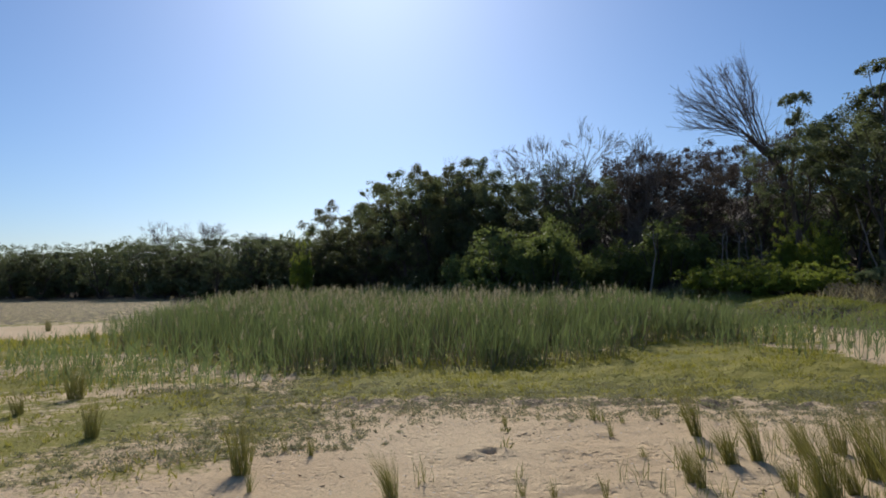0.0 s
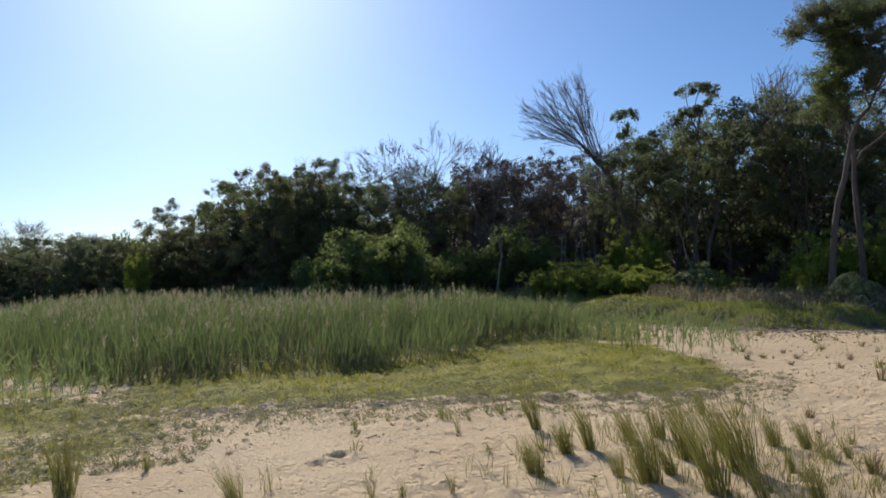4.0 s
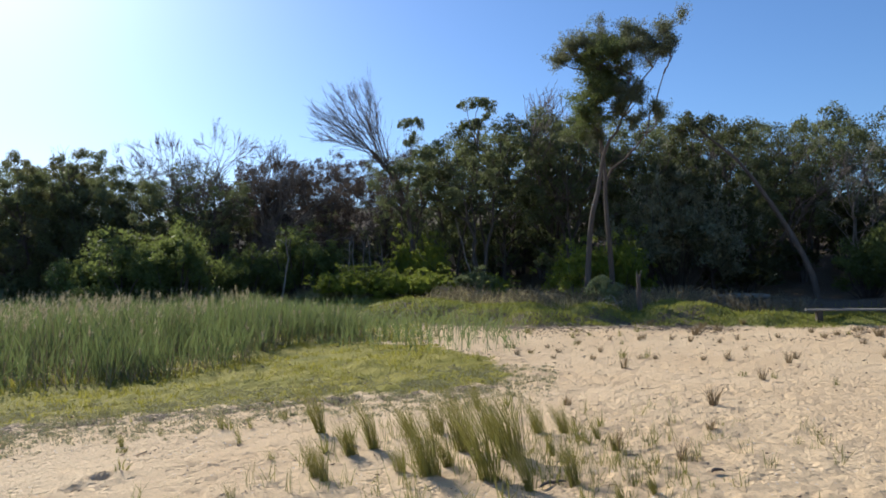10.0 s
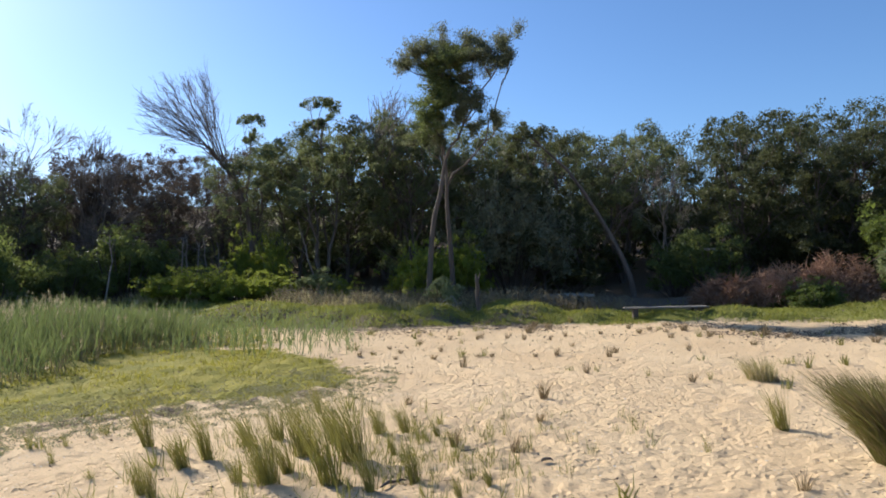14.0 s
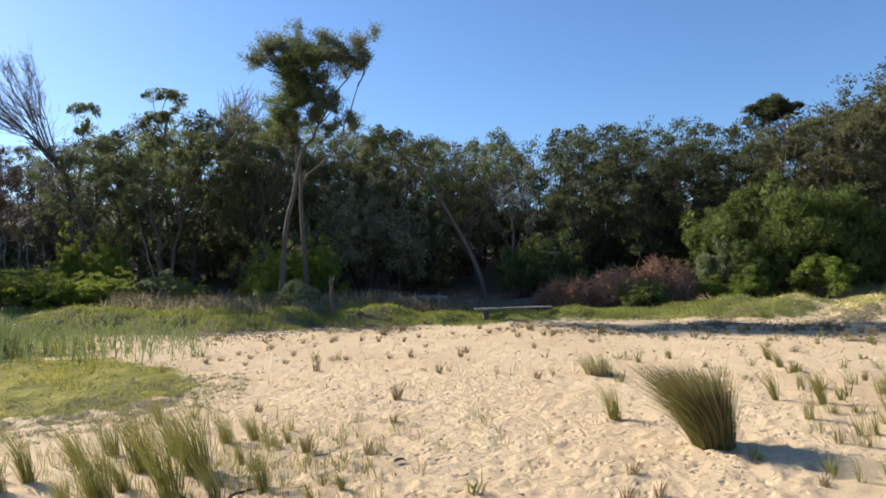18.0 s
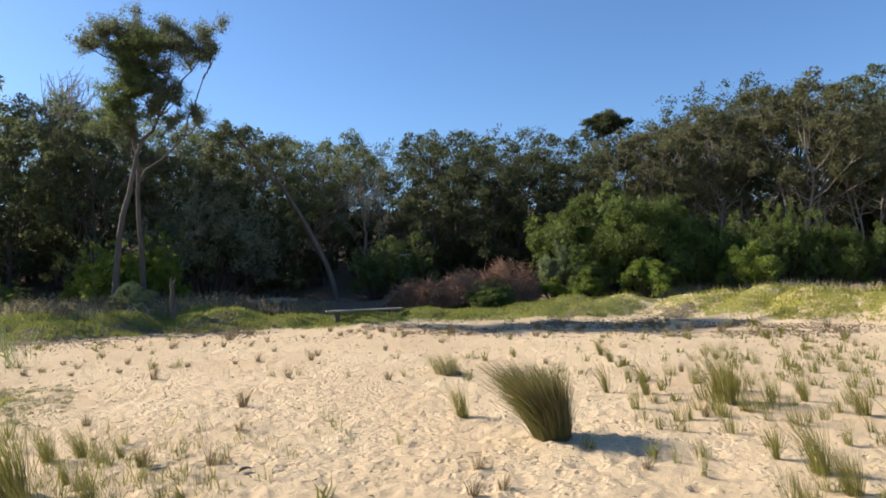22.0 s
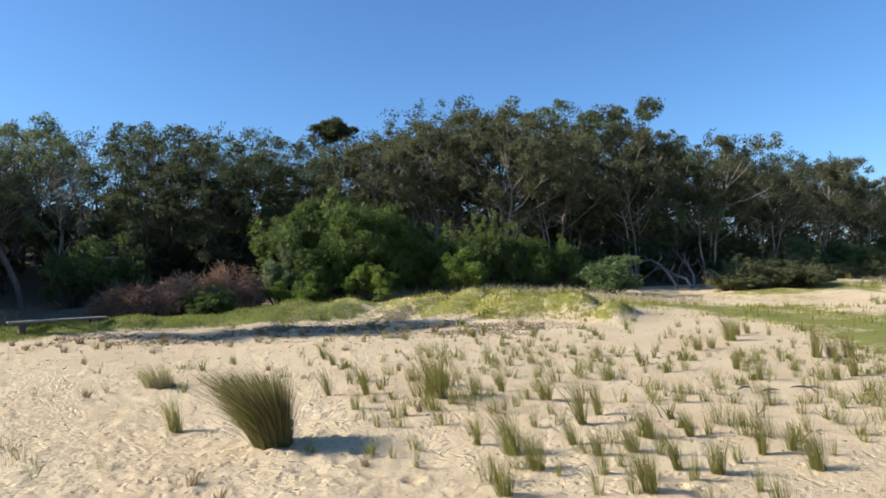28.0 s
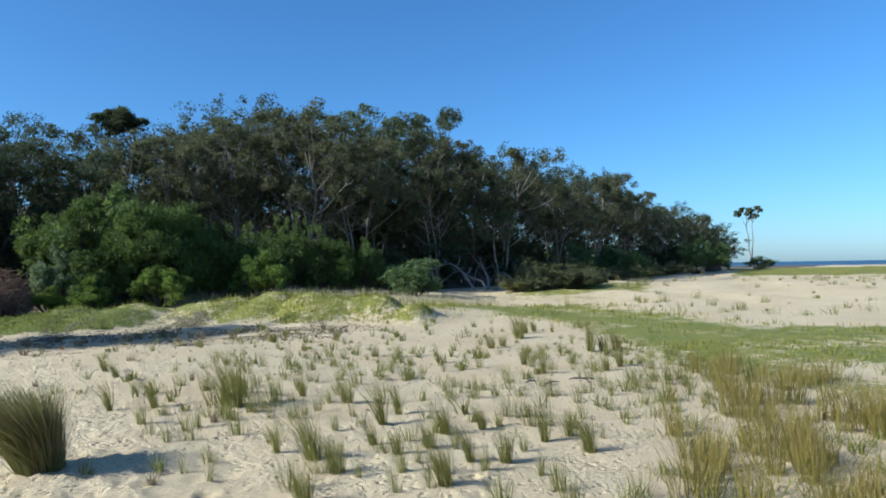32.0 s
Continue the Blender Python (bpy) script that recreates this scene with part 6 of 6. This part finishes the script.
def build_fallen(az, d, seed, reach, rise, mat=None, thick=0.075, label="bleached fallen limb arching at the wood's foot", shoot=1.0):
    """A bleached fallen limb that arches out of the scrub, with broken side shoots."""
    rng = np.random.default_rng(seed)
    h = Heap()
    p = curve((-reach / 2, 0, 0.1), (reach / 2, 0.3, 0.15), (0, 0, rise), 9, rng, 0.06)
    h.tube(p, np.linspace(thick, thick * 0.4, 9), 7)
    ob = part("fallen_limb", h, mat or M_LIMB, smooth=True)
    shoots = []
    for k in range(5):
        s = Heap()
        b = along(p, rng.uniform(0.25, 0.95))
        e = b + np.array([rng.normal() * 0.7, rng.normal() * 0.4, rng.uniform(0.2, 0.8)]) * shoot
        s.tube(curve(b, e, rng.normal(size=3) * 0.12, 5), np.linspace(0.03, 0.008, 5) * (0.4 + 0.6 * shoot), 5)
        part("side_shoot", s, mat or M_LIMB, ob, smooth=True)
    return at_polar(ob, az, d, rng.uniform(-0.4, 0.4) - radians(az) * 0 + 0.9, 1, label=label, category="branch", group="fallen limbs")


for k, (az, d, reach, rise) in enumerate(((-55.57, 37.85, 4.2, 0.9), (-57.29, 38.89, 3.6, 1.3), (-59.01, 39.93, 3.4, 0.8), (-54.42, 37.85, 4.4, 1.4))):
    build_fallen(az, d, 60 + k, reach, rise)


build_fallen(9.3, 20.3, 71, 1.5, 0.08, M_DEAD, 0.028, "bleached dead branch lying on the grassy bank", 0.35)


def build_log():
    h = Heap()
    h.tube(curve((-0.95, 0, 0.12), (0.95, 0.1, 0.14), (0, 0, 0.03), 7), [0.10, 0.12, 0.12, 0.115, 0.11, 0.10, 0.07], 9)
    ob = part("log", h, M_PLANK, smooth=True)
    at_polar(ob, -0.49, 26.47, 0.05, label="grey log lying in the shade at the wood's foot", category="log")


build_log()


def build_table():
    """A weathered plank table behind the reeds."""
    root = new("plank_table")
    bm = bmesh.new()
    box(bm, -1.0, -0.35, 0.70, 1.0, 0.35, 0.76)
    bm_part("tabletop", bm, M_PLANK, root)
    for sx in (-0.8, 0.8):
        bm = bmesh.new()
        box(bm, sx - 0.06, -0.25, -0.1, sx + 0.06, 0.25, 0.698)
        bm_part("leg", bm, M_BARK, root)
    x, y, z = polar(63.8, 36.0)
    root.matrix_basis = Matrix.Translation((x, y, z)) @ Matrix.Rotation(radians(64), 4, "Z")
    tagged(root, "weathered plank table standing behind the reeds", "table")


build_table()


def build_sign():
    """A small pale board on a post among the shrubs."""
    root = new("sign_post")
    h = Heap()
    h.tube([(0, 0, -0.1), (0, 0, 0.9), (0, 0, 1.85)], [0.04, 0.04, 0.04], 8)
    part("post", h, M_BARK, root, smooth=True)
    bm = bmesh.new()
    box(bm, -0.28, -0.07, 1.74, 0.28, -0.042, 1.82, 0.004)
    bm_part("board", bm, M_PLANK, root, "pale weathered board")
    at_polar(root, -11.36, 27.51, radians(-11), label="small pale board on a post among shrubs", category="sign")


build_sign()


def build_saplings():
    """Thin dead stems, some leaning, at the wood's foot: bearing, distance, height, lean to the right."""
    rng = np.random.default_rng(83)
    for az, d, tall, lean in ((20.2, 30.0, 3.4, -0.9), (23.0, 29.6, 2.4, -1.3), (22.4, 30.4, 2.2, -1.0), (31.0, 31.5, 2.5, 0.1), (30.5, 32.0, 2.7, -0.1), (29.9, 31.6, 2.4, 0.15), (29.3, 32.2, 2.6, -0.05), (28.7, 31.4, 2.3, 0.2), (36.6, 30.4, 3.0, 0.3), (42.6, 30.0, 2.6, -0.2)):
        h = Heap()
        p = curve((0, 0, -0.1), (lean, rng.normal() * 0.2, tall), rng.normal(size=3) * (0.12, 0.05, 0), 7, rng, 0.03)
        h.tube(p, np.linspace(0.05, 0.015, 7), 6)
        ob = part("dead_sapling", h, M_LIMB, smooth=True)
        for _ in range(3):
            w = Heap()
            b = along(p, rng.uniform(0.45, 0.9))
            w.tube(curve(b, b + np.array([rng.normal() * 0.35, rng.normal() * 0.2, rng.uniform(0.2, 0.6)]), rng.normal(size=3) * 0.05, 4), np.linspace(0.016, 0.005, 4), 4)
            part("twig", w, M_LIMB, ob, smooth=True)
        at_polar(ob, az, d, radians(az), label="thin dead grey sapling standing at the wood's foot", category="tree", group="dead saplings")


build_saplings()


def build_driftwood():
    for k, (x, y, long, turn) in enumerate(((8.26, 4.16, 0.24, -0.5), (8.74, 3.96, 0.36, -0.9), (8.62, 3.8, 0.20, 0.6), (8.2, 4.45, 0.18, -0.6), (-0.17, 5.63, 0.10, 0.4), (-1.28, 4.94, 0.24, 0.9), (-0.59, 5.15, 0.12, 2.0))):
        rng = np.random.default_rng(500 + k)
        h = Heap()
        h.tube(curve((-long / 2, 0, 0.02), (long / 2, 0, 0.02), (0, 0.03, 0.01), 6, rng, 0.006), [0.006, 0.012, 0.014, 0.012, 0.009, 0.003], 6)
        ob = part("driftwood", h, M_BARK, smooth=True)
        ob.matrix_basis = place(x, y, turn, 1, 1, -0.005)
        tagged(ob, "dark piece of driftwood lying on the sand", "driftwood", "driftwood on the sand")


build_driftwood()


def build_bracken():
    """A heap of dead brown fronds at the wood's foot, by the bench."""
    for k, (az, d, w, tall) in enumerate(((-13.21, 24.27, 2.6, 0.95), (-16.81, 24.38, 2.8, 1.3), (-19.94, 25, 2.4, 1.6))):
        rng = np.random.default_rng(400 + k)
        root = new("bracken_heap")
        h = Heap()
        n = 6000
        a, q = rng.uniform(0, 6.283, n), np.sqrt(rng.random(n))
        base = np.column_stack([np.cos(a) * q * w * 0.5, np.sin(a) * q * w * 0.35, np.sqrt(1 - 0.95 * q * q) * tall * rng.uniform(0.3, 1.0, n) * (0.8 + 0.25 * np.sin(3 * a + k))])
        way = np.column_stack([0.5 * np.cos(a), 0.5 * np.sin(a), rng.uniform(-0.7, 0.4, n)]) + rng.normal(size=(n, 3)) * 0.6
        L = rng.uniform(0.12, 0.34, n)[:, None]
        h.blades(base, base + way * L, 0.024, np.column_stack([0 * a, 0 * a, 0.04 + 0 * a]), rng)
        tagged(part("fronds", h, M_BROWN, root), kind="stuff")
        at_polar(root, az, d, 0.0, label="heap of dead reddish-brown fronds beside the bench", category="shrub", group="bracken heaps")


build_bracken()


# kinds of tree that found no place
for proto in [o for kinds in KINDS.values() for o in kinds if o.name not in USED]:
    for o in (*proto.children_recursive, proto):
        bpy.data.objects.remove(o)
